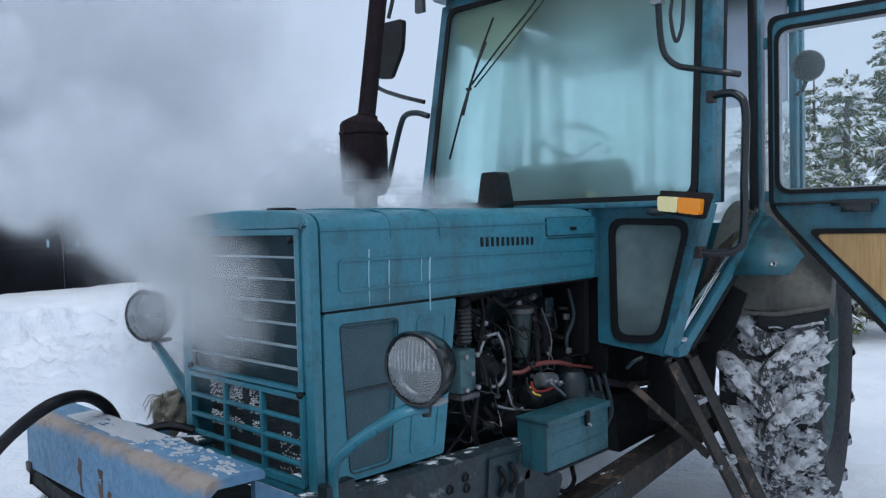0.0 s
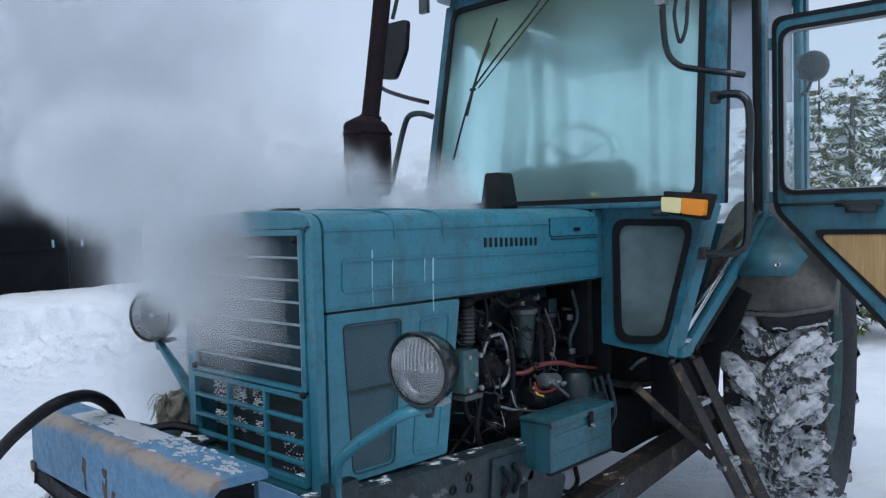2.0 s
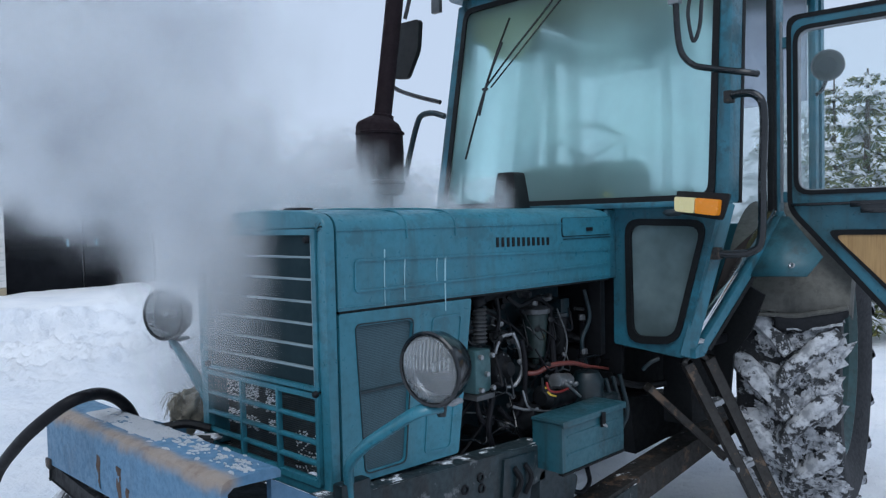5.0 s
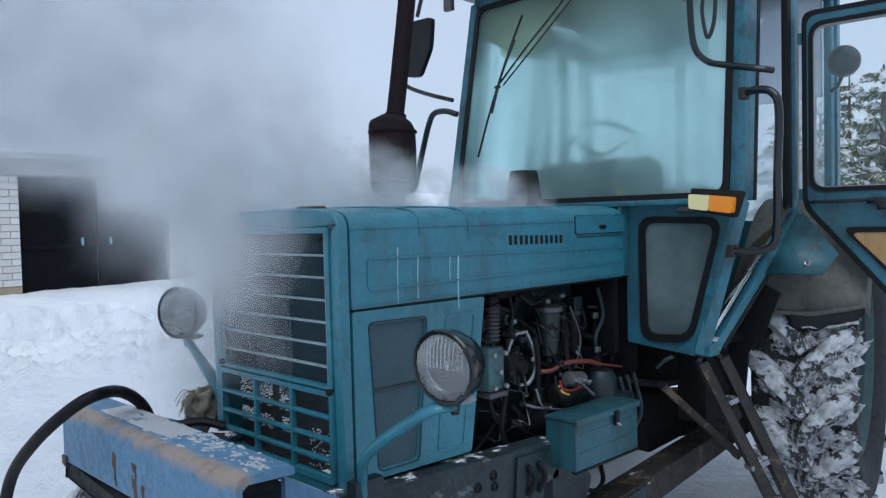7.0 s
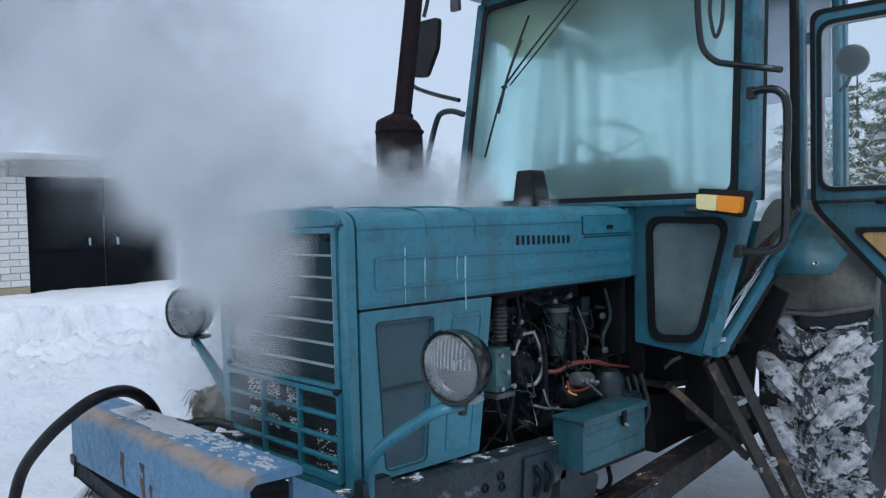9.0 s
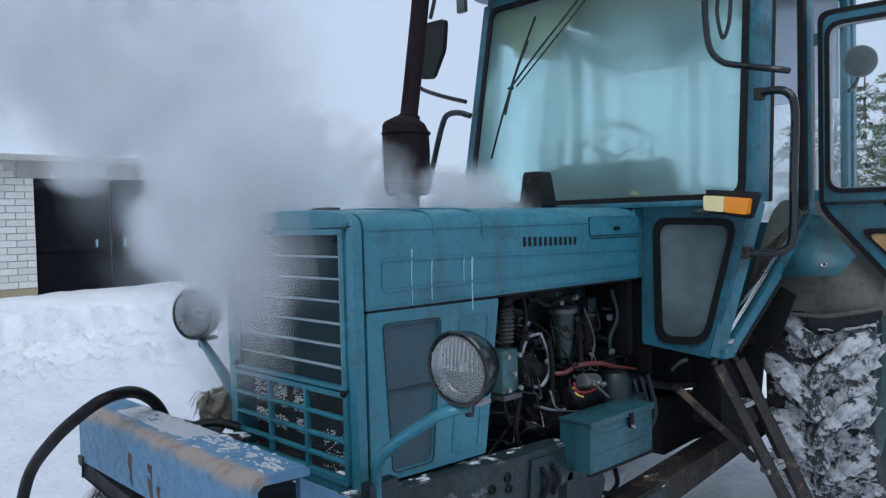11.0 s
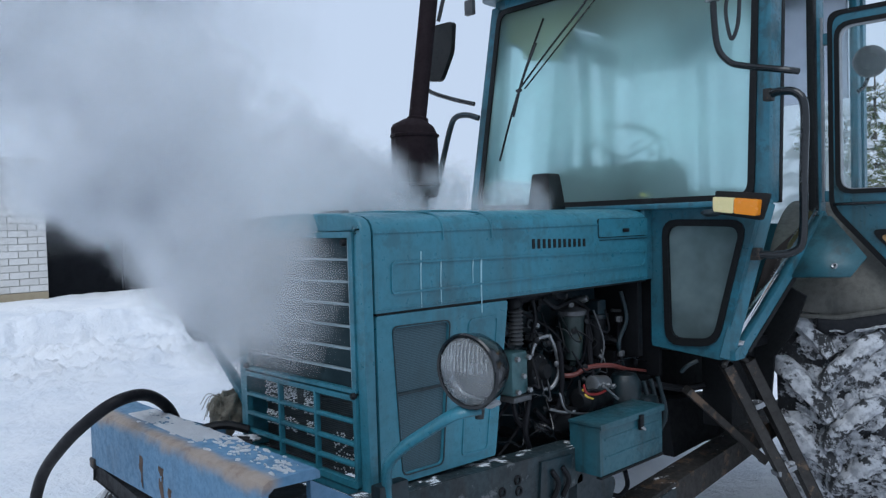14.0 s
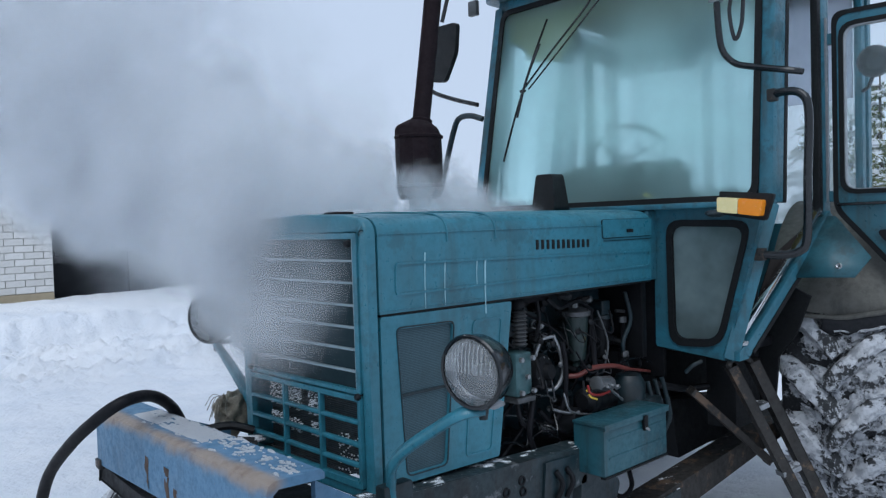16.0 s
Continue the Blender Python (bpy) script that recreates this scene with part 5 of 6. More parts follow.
# ---- cab fittings ----
def build_cab_fittings():
    part("grab_rail", tube([(1.70, -0.468, 2.03), (1.685, -0.52, 2.035), (1.68, -0.585, 2.02), (1.68, -0.615, 1.95), (1.68, -0.608, 1.70), (1.68, -0.602, 1.46), (1.675, -0.57, 1.405), (1.66, -0.50, 1.392), (1.645, -0.43, 1.395)], 0.0165, 12, 5), BLACK_PAINT, tractor, "black tubular grab rail")
    part("rail_foot", box((1.68, -0.485, 2.005), (1.72, -0.45, 2.055), 0.006), RUSTY, tractor)
    part("rail_foot", box((1.63, -0.45, 1.37), (1.67, -0.41, 1.42), 0.006), RUSTY, tractor)
    # mirror bracket with the round-backed mirror above
    br = part("mirror_bracket", tube([(1.70, -0.585, 2.105), (1.66, -0.55, 2.112), (1.65, -0.40, 2.15), (1.65, -0.335, 2.175), (1.65, -0.285, 2.235), (1.65, -0.268, 2.34), (1.65, -0.262, 2.50)], 0.0135, 10, 5), BLACK_PAINT, tractor, "bent black mirror bracket")
    loop = [(1.620, -0.341, 2.436), (1.620, -0.333, 2.368), (1.620, -0.354, 2.263), (1.620, -0.382, 2.313), (1.620, -0.393, 2.425)]
    part("mirror_guard", tube(loop, 0.008, 8, 6), BLACK_PAINT, br)
    part("mirror", prism(rounded([(-0.30, 2.44), (-0.39, 2.44), (-0.375, 2.62), (-0.29, 2.62)], 0.02), "x", 1.60, 1.625, 0.006), PLASTIC, br, "black mirror back")
    part("clamp", box((1.63, -0.285, 2.435), (1.67, -0.235, 2.47), 0.006), STEEL, br)
    # near indicator
    ind = part("indicator", prism(rounded([(-0.338, 1.652), (-0.560, 1.632), (-0.525, 1.530), (-0.348, 1.560)], 0.012), "x", 1.495, 1.512, 0.003), PLASTIC, tractor, "black indicator housing with amber and cream lens")
    part("cream_lens", prism(rounded([(-0.346, 1.628), (-0.432, 1.620), (-0.428, 1.560), (-0.346, 1.570)], 0.01), "x", 1.462, 1.496, 0.005), CREAM, ind, "cream lens")
    part("amber_lens", prism(rounded([(-0.434, 1.620), (-0.528, 1.610), (-0.520, 1.548), (-0.430, 1.560)], 0.01), "x", 1.462, 1.496, 0.005), AMBER, ind, "amber lens")
    part("stalk", lump((1.53, -0.305, 1.565), (0.03, 0.045, 0.016), 0.15, 2, 3), TEAL_DARK, ind)
    part("indicator_arm", box((1.505, -0.43, 1.57), (1.61, -0.40, 1.60), 0.004), PLASTIC, ind)
    # far mirror, its bracket and the far grab rail
    fm = part("far_mirror", prism(rounded([(1.535, 2.695), (1.315, 2.690), (1.335, 2.52), (1.43, 2.37), (1.545, 2.385)], 0.03), "x", 1.685, 1.715, 0.008), PLASTIC, tractor, "black far-side mirror")
    part("far_mirror_glass", prism(rounded([(1.52, 2.68), (1.335, 2.675), (1.35, 2.525), (1.435, 2.39), (1.53, 2.40)], 0.03), "x", 1.7155, 1.720), MIRROR, fm, "grey mirror glass")
    part("far_bracket", tube([(1.72, 1.198, 2.212), (1.70, 1.38, 2.268), (1.70, 1.554, 2.338), (1.71, 1.60, 2.42)], 0.0125, 10, 4), BLACK_PAINT, fm)
    part("far_bracket", tube([(1.86, 1.18, 2.86), (1.80, 1.28, 2.86), (1.74, 1.40, 2.90), (1.71, 1.46, 2.72)], 0.012, 10, 4), BLACK_PAINT, fm)
    part("far_grab_rail", tube([(1.72, 1.165, 2.13), (1.70, 1.24, 2.155), (1.70, 1.33, 2.15), (1.70, 1.375, 2.09), (1.70, 1.43, 1.95), (1.70, 1.50, 1.75)], 0.0165, 12, 5), TEAL_DARK, tractor, "dark tubular grab rail")
    # marker lamp at the roof's far front corner
    part("roof_marker", box((1.79, 1.262, 2.736), (1.82, 1.325, 2.82), 0.006), DULL_METAL, tractor)
    # rear work lamp seen through the door's pane
    wl = part("work_lamp", lathe([(0.0, -0.075), (0.04, -0.068), (0.066, -0.04), (0.078, 0.0), (0.077, 0.010), (0.0, 0.012)], 32, to_dir((2.741, -0.503, 2.281), (0.93, 0.30, 0.15))), PLASTIC, tractor, "black rear work lamp")
    part("lamp_bracket", tube([(2.745, -0.490, 2.201), (2.785, -0.460, 2.169), (2.762, -0.440, 2.146)], 0.010, 8, 3), BLACK_PAINT, wl)


build_cab_fittings()


def build_wiper():
    blade = part("wiper_blade", tube([(1.830, 0.779, 2.614), (1.790, 0.841, 2.432), (1.755, 0.896, 2.251), (1.725, 0.943, 2.079), (1.705, 1.002, 1.880)], 0.0055, 8, 4), BLACK, tractor, "black wiper blade")
    part("wiper_frame", tube([(1.800, 0.808, 2.487), (1.750, 0.866, 2.297), (1.715, 0.905, 2.104)], 0.006, 8, 3), BLACK_PAINT, blade)
    part("wiper_arm", tube([(1.755, 0.896, 2.251), (1.800, 0.721, 2.443), (1.840, 0.526, 2.635), (1.860, 0.486, 2.723)], 0.0055, 8, 3), BLACK_PAINT, blade)
    part("wiper_link", tube([(1.755, 0.856, 2.251), (1.800, 0.664, 2.442), (1.840, 0.463, 2.638), (1.860, 0.400, 2.704)], 0.0045, 8, 3), BLACK_PAINT, blade)
    part("wiper_joint", lump((1.750, 0.892, 2.246), (0.012, 0.022, 0.010), 0.2, 2, 2), BLACK_PAINT, blade)


build_wiper()


DASH = plain("dusty_dark_dash", (0.006, 0.010, 0.010), 0.8, scale=14, vary=0.8)


def build_interior():
    sw = Vector((2.150, 0.521, 1.876))
    wheel = bmesh.new()
    m = to_dir(sw, (-0.85, -0.3, 0.5))
    add_tube(wheel, [m @ Vector((0.20 * math.cos(a), 0.20 * math.sin(a), 0)) for a in (math.tau * k / 24 for k in range(25))], 0.014, 8, 1)
    for a in (0.5, 2.6, 4.7):
        add_tube(wheel, [m @ Vector((0, 0, -0.02)), m @ Vector((0.2 * math.cos(a), 0.2 * math.sin(a), 0))], 0.010, 6, 1)
    part("steering_wheel", wheel, PLASTIC, tractor, "black three-spoke steering wheel")
    part("column", tube([tuple(sw), tuple(sw + Vector((-0.22, 0, -0.42)))], 0.03, 10, 1), PLASTIC, tractor)
    dash = prism(rounded([(1.80, 1.45), (2.10, 1.50), (2.08, 1.78), (1.98, 1.845), (1.87, 1.80)], 0.05), "y", 0.115, 0.800, 0.02)
    d = part("dashboard", dash, DASH, tractor, "dark dusty dashboard")
    part("tell_tale", lathe([(0, 0.01), (0.012, 0.006), (0.014, 0)], 12, to_dir((1.83, 0.20, 1.66), (-1, 0, 0.2))), YELLOW, d)
    part("seat_cushion", box((2.32, 0.14, 1.40), (2.76, 0.63, 1.52), 0.04), SEAT, tractor, "dark vinyl seat")
    part("seat_back", box((2.70, 0.14, 1.50), (2.80, 0.63, 1.70), 0.04), SEAT, tractor)
    part("seat_base", box((2.36, 0.2, 1.0), (2.74, 0.57, 1.40), 0.02), DARK, tractor)
    part("rear_centre_post", box((2.90, 0.44, 1.6), (2.93, 0.50, 2.7), 0.006), TEAL_CAB, tractor)
    part("sun_visor", prism([(p[1], min(p[2], 2.742)) for p in ((1.930, 1.185, 2.811), (1.930, 1.178, 2.611), (1.930, 1.026, 2.528), (1.930, 1.007, 2.443), (1.930, 0.797, 2.410), (1.930, 0.575, 2.655))], "x", 1.93, 1.95, 0.004), HEADLINER, tractor, "stained tan sun visor")


build_interior()

# ---- engine bay ----
# bowl colours lowered too, for the shade inside the bay
FILTER = painted("stained_shaded_filter_bowl", (0.014, 0.032, 0.031), (0.008, 0.013, 0.013), (0.10, 0.085, 0.025), wear=0.60, grime=0.7)

def build_engine():
    # dark paint on block and castings carries the bonnet's shade
    block = part("engine_block", box((0.64, 0.24, 0.62), (1.50, 0.60, 1.20), 0.02), TEAL_DARK, tractor, "oily teal engine block, bay shade darkened into its paint")
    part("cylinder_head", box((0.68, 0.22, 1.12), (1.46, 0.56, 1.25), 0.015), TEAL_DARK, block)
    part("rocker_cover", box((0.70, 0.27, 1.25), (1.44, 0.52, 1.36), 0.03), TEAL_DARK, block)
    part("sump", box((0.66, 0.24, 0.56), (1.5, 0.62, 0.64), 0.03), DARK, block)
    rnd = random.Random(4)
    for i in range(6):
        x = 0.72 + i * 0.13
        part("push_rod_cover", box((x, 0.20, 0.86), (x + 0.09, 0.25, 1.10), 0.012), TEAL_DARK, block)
        part("bolt", lathe([(0, 0.012), (0.010, 0.012), (0.011, 0)], 6, to_dir((x + 0.045, 0.22, 1.185), (0, -1, 0))), DARK, block)
    # bellows hose at the front
    hose = bmesh.new()
    prof = []
    for k in range(19):
        prof.append((0.021 + (0.009 if k % 2 else 0), -0.09 + k * 0.0074))
    add_lathe(hose, [(0, -0.09)] + prof + [(0, 0.045)], 18, Matrix.Translation((0.741, 0.060, 1.186)))
    part("bellows_hose", hose, DULL_METAL, tractor, "ribbed grey hose")
    part("hose_end", tube([(0.746, 0.060, 1.238), (0.745, 0.070, 1.263), (0.850, 0.100, 1.273), (1.022, 0.160, 1.270)], 0.03, 12, 4), DARK, tractor)
    # pale green pump with its fittings
    p = Vector((0.716, 0.030, 1.003))
    pump = part("injection_pump", rumple(box(p + Vector((-0.045, -0.01, -0.085)), p + Vector((0.045, 0.10, 0.075)), 0.012), 0.006, 30), TEAL_LIGHT, tractor, "pale green pump with yellow stains")
    for dx, dz in ((-0.032, 0.055), (0.03, 0.055), (-0.032, -0.065), (0.032, -0.065), (0.0, -0.01)):
        part("pump_bolt", lathe([(0, 0.012), (0.009, 0.012), (0.011, 0.004), (0.011, 0)], 6, to_dir(p + Vector((dx, -0.021, dz)), (0, -1, 0))), STEEL, pump)
    part("pump_flange", box(p + Vector((-0.05, -0.02, -0.105)), p + Vector((0.05, 0.08, -0.085)), 0.005), DULL_METAL, pump)
    # belt pulley and alternator
    q = Vector((0.865, 0.070, 0.981))
    alt = part("alternator", lathe([(0, 0.05), (0.028, 0.05), (0.034, 0.03), (0.062, 0.02), (0.07, 0.0), (0.07, -0.06), (0.05, -0.08), (0, -0.085)], 28, to_dir(q, (0.15, -1, 0.1))), DARK, tractor, "oily alternator")
    for k in range(10):
        a = math.tau * k / 10
        part("vane", box((-0.003, 0.02, 0.004), (0.003, 0.058, 0.024), 0.001, to_dir(q, (0.15, -1, 0.1)) @ Matrix.Rotation(a, 4, "Z")), STEEL if k % 3 == 0 else DARK, alt)
    # fuel filters; the rear two are near black to carry the bay's shade
    for px, r, h, mat, lab in ((Vector((1.150, 0.120, 1.075)), 0.054, 0.120, FILTER, "stained fuel filter"), (Vector((1.423, 0.200, 1.037)), 0.05, 0.11, DARK, "oil filter, near black for the bay's shade"), (Vector((1.618, 0.220, 0.984)), 0.045, 0.10, DARK, "oil filter, near black for the bay's shade")):
        f = part("filter", lathe([(0, -h), (r * 0.25, -h), (r * 0.3, -h * 0.85), (r * 0.75, -h * 0.75), (r, h * 0.6), (r * 1.0, h * 0.75)], 20, Matrix.Translation(px)), mat, tractor, lab)
        part("filter_head", lathe([(r * 1.02, h * 0.72), (r * 1.18, h * 0.75), (r * 1.18, h * 0.9), (r * 0.8, h), (0, h * 1.02)], 20, Matrix.Translation(px)), DULL_METAL if mat is FILTER else TEAL_DARK, f)
        part("filter_bolt", lathe([(0, h * 1.2), (r * 0.22, h * 1.2), (r * 0.25, h)], 6, Matrix.Translation(px)), STEEL, f)
    # hoses and pipes
    runs = (
        ("pipe", STEEL, 0.008, [(0.920, 0.050, 1.116), (0.950, 0.040, 1.042), (0.961, 0.040, 0.963), (0.930, 0.050, 0.911), (0.884, 0.060, 0.909)]),
        ("pipe", STEEL, 0.007, [(0.913, 0.050, 1.112), (0.864, 0.060, 1.102), (0.840, 0.070, 1.044), (0.891, 0.080, 1.003)]),
        ("hose", HOSE, 0.010, [(0.950, 0.030, 1.088), (0.955, 0.020, 0.999), (0.956, 0.030, 0.865), (0.909, 0.050, 0.782), (0.838, 0.060, 0.839)]),
        ("hose", HOSE, 0.011, [(0.785, 0.040, 0.927), (0.762, 0.030, 0.858), (0.746, 0.030, 0.776), (0.798, 0.050, 0.686)]),
        ("hose", HOSE, 0.009, [(0.690, 0.040, 0.912), (0.698, 0.030, 0.839), (0.760, 0.050, 0.787)]),
        ("hose", HOSE, 0.012, [(1.224, 0.100, 1.177), (1.186, 0.060, 1.054), (1.168, 0.040, 0.965), (1.158, 0.020, 0.904)]),
        ("pipe", DARK, 0.009, [(0.950, 0.100, 1.249), (0.995, 0.080, 1.212), (1.061, 0.090, 1.217), (1.148, 0.100, 1.224), (1.270, 0.120, 1.171)]),
        ("pipe", DARK, 0.008, [(0.883, 0.100, 1.266), (0.900, 0.100, 1.176), (0.859, 0.090, 1.094)]),
        ("red_hose", ORANGE_CABLE, 0.010, [(1.032, 0.080, 0.936), (1.074, 0.050, 0.937), (1.142, 0.030, 0.959), (1.266, 0.020, 0.950), (1.383, 0.030, 0.919)]),
        ("red_hose", ORANGE_CABLE, 0.006, [(1.375, 0.030, 0.921), (1.559, 0.060, 0.881), (1.724, 0.100, 0.843)]),
        ("pipe", STEEL, 0.006, [(0.886, 0.030, 0.838), (0.947, 0.010, 0.816), (1.005, 0.000, 0.811)]),
        ("hose", HOSE, 0.012, [(1.522, 0.150, 1.144), (1.458, 0.100, 1.016), (1.441, 0.100, 0.892)]),
        ("pipe", DARK, 0.014, [(1.785, 0.200, 1.237), (1.771, 0.180, 0.968), (1.664, 0.160, 0.851)]),
        ("hose", HOSE, 0.010, [(1.261, -0.050, 0.526), (1.305, -0.030, 0.451), (1.250, -0.030, 0.423), (1.221, -0.000, 0.431)]),
        ("pipe", DARK, 0.016, [(1.533, 0.000, 0.834), (1.711, -0.050, 0.790), (1.789, -0.120, 0.799)]),
    )
    for name, mat, r, pts in runs:
        part(name, tube(pts, r, 8, 5), mat, tractor)
    # starter with its solenoid and wires
    s = Vector((1.145, -0.000, 0.858))
    st = part("starter", lathe([(0, 0.11), (0.04, 0.11), (0.05, 0.10), (0.05, -0.09), (0.03, -0.11), (0, -0.11)], 20, to_dir(s + Vector((0, 0.02, -0.02)), (1, 0.1, -0.05))), DARK, tractor, "starter motor with bare terminals")
    part("solenoid", lathe([(0, 0.06), (0.026, 0.06), (0.030, 0.05), (0.030, -0.05), (0, -0.055)], 16, to_dir(s + Vector((-0.01, -0.02, 0.045)), (1, 0.1, -0.15))), STEEL, st, "worn bare solenoid")
    for k in range(4):
        part("terminal", lathe([(0, 0.02), (0.007, 0.02), (0.010, 0.012), (0.010, 0)], 8, to_dir(s + Vector((-0.05 + k * 0.035, -0.035, 0.05 - 0.01 * k)), (0.2, -1, 0.5))), STEEL, st)
    part("wire", tube([(0.985, -0.060, 0.925), (0.975, -0.080, 0.899), (1.036, -0.080, 0.883), (1.124, -0.060, 0.879)], 0.005, 6, 5), RED, st)
    part("wire", tube([(0.977, -0.060, 0.909), (0.975, -0.080, 0.886), (1.014, -0.080, 0.870)], 0.004, 6, 5), YELLOW, st)
    part("wire", tube([(0.970, -0.050, 0.944), (0.956, -0.070, 0.901), (1.025, -0.070, 0.902), (1.131, -0.060, 0.868)], 0.005, 6, 5), BLACK, st)
    part("lever", tube([(1.113, -0.060, 0.899), (1.208, -0.060, 0.832)], 0.006, 8, 1), STEEL, st)
    part("canister", lathe([(0, 0.09), (0.05, 0.085), (0.07, 0.05), (0.07, -0.1), (0, -0.1)], 20, Matrix.Translation((1.388, 0.030, 0.811))), TEAL_DARK, tractor)
    part("filter_bowl", lathe([(0, 0.06), (0.04, 0.055), (0.055, 0.0), (0.045, -0.05), (0, -0.06)], 18, to_dir((0.996, 0.050, 0.776), (0.2, -1, 0.2))), DARK, tractor)
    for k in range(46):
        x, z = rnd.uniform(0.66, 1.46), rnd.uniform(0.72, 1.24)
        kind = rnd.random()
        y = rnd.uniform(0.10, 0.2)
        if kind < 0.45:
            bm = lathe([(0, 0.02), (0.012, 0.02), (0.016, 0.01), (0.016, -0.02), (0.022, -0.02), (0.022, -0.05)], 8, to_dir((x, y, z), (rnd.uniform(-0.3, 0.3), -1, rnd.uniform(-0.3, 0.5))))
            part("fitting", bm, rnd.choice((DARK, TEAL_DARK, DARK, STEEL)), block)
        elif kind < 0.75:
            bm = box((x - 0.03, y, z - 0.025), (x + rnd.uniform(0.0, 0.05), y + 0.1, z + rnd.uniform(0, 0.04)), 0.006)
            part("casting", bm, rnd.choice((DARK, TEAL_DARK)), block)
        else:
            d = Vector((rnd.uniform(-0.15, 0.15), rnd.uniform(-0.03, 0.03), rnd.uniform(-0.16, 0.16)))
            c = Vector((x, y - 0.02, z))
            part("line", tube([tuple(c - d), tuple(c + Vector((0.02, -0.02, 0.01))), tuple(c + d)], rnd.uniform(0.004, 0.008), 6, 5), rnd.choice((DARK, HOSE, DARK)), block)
    link = [(1.769, 0.060, 0.713), (2.413, 0.060, 0.625), (2.524, 0.060, 0.415), (2.107, 0.060, 0.445), (1.826, 0.060, 0.431)]
    part("linkage_housing", prism([(p[0], p[2]) for p in link], "y", 0.06, 0.20, 0.01), DARK, tractor, "oily linkage housing")
    # plate added only to stop light entering the bay from below
    part("bay_light_stop", box((0.55, 0.14, 0.64), (1.60, 0.66, 0.66), 0.002), DARK, tractor)
    # clutch housing and underside behind the toolbox
    part("clutch_housing", box((1.45, 0.12, 0.66), (1.75, 0.65, 0.98), 0.03), DARK, tractor)
    for k in range(4):
        x = 1.40 + k * 0.055
        part("control_rod", tube([(x, -0.02, 0.86), (x + 0.03, -0.04, 0.70), (x + 0.01, -0.02, 0.62)], 0.010, 8, 3), TEAL_DARK, tractor)
    part("pedal_plate", box((1.40, -0.06, 0.64), (1.50, 0.02, 0.80), 0.01), TEAL_DARK, tractor)


build_engine()

# ---- steps and struts below the door ----
def build_bay_lines():
    """Thin pipes and cables in the dark rear of the engine bay."""
    for pts, r, mat, name in (
            ([(1.478, 0.100, 1.235), (1.489, 0.080, 1.114), (1.425, 0.080, 1.012), (1.493, 0.100, 0.884)], 0.009, TEAL_DARK, "fuel_pipe"),
            ([(1.585, 0.100, 1.205), (1.586, 0.080, 1.052), (1.560, 0.090, 0.901)], 0.012, HOSE, "return_hose"),
            ([(1.194, 0.040, 1.184), (1.247, 0.030, 1.049), (1.212, 0.030, 0.936)], 0.004, DULL_METAL, "throttle_rod"),
            ([(1.308, 0.050, 0.943), (1.466, 0.050, 0.949), (1.606, 0.060, 0.913)], 0.005, BLACK_PAINT, "cable"),
            ([(0.901, -0.010, 0.902), (0.934, -0.020, 0.828), (1.102, -0.010, 0.785)], 0.004, STEEL, "steel_wire"),
            ([(1.435, 0.120, 1.155), (1.683, 0.120, 1.122)], 0.007, DULL_METAL, "cross_pipe")):
        part(name, tube(pts, r, 8, 5), mat, tractor)
    rnd = random.Random(58)
    for k in range(26):
        x, z = rnd.uniform(0.70, 1.30), rnd.uniform(0.74, 1.20)
        y = rnd.uniform(0.0, 0.10)
        span, sag = rnd.uniform(0.05, 0.16), rnd.uniform(0.02, 0.09)
        tilt = rnd.uniform(-0.08, 0.08)
        part("wire", tube([(x - span / 2, y + 0.04, z + tilt), (x - span / 5, y, z - sag * 0.8), (x + span / 5, y - 0.01, z - sag), (x + span / 2, y + 0.04, z - tilt)], rnd.uniform(0.0022, 0.005), 6, 5), rnd.choice((BLACK_PAINT, HOSE, DARK, HOSE, DULL_METAL)), tractor)
    for k in range(22):
        x, y, z = rnd.uniform(0.70, 1.25), rnd.uniform(0.02, 0.10), rnd.uniform(0.80, 1.18)
        part("hose_clip", lathe([(0.006, -0.006), (0.011, -0.005), (0.012, 0.003), (0.007, 0.007), (0.0, 0.008)], 8, to_dir((x, y, z), (rnd.uniform(-1, 0.3), -1, rnd.uniform(-0.2, 0.8)))), rnd.choice((DULL_METAL, DARK, DARK)), tractor)
    for px in ((1.443, 0.090, 1.118), (1.575, 0.090, 1.104), (1.441, 0.080, 0.970)):
        part("pipe_nut", lathe([(0, 0.012), (0.014, 0.012), (0.016, 0.008), (0.016, -0.012), (0, -0.012)], 6, Matrix.Translation(px)), DULL_METAL, tractor)


build_bay_lines()


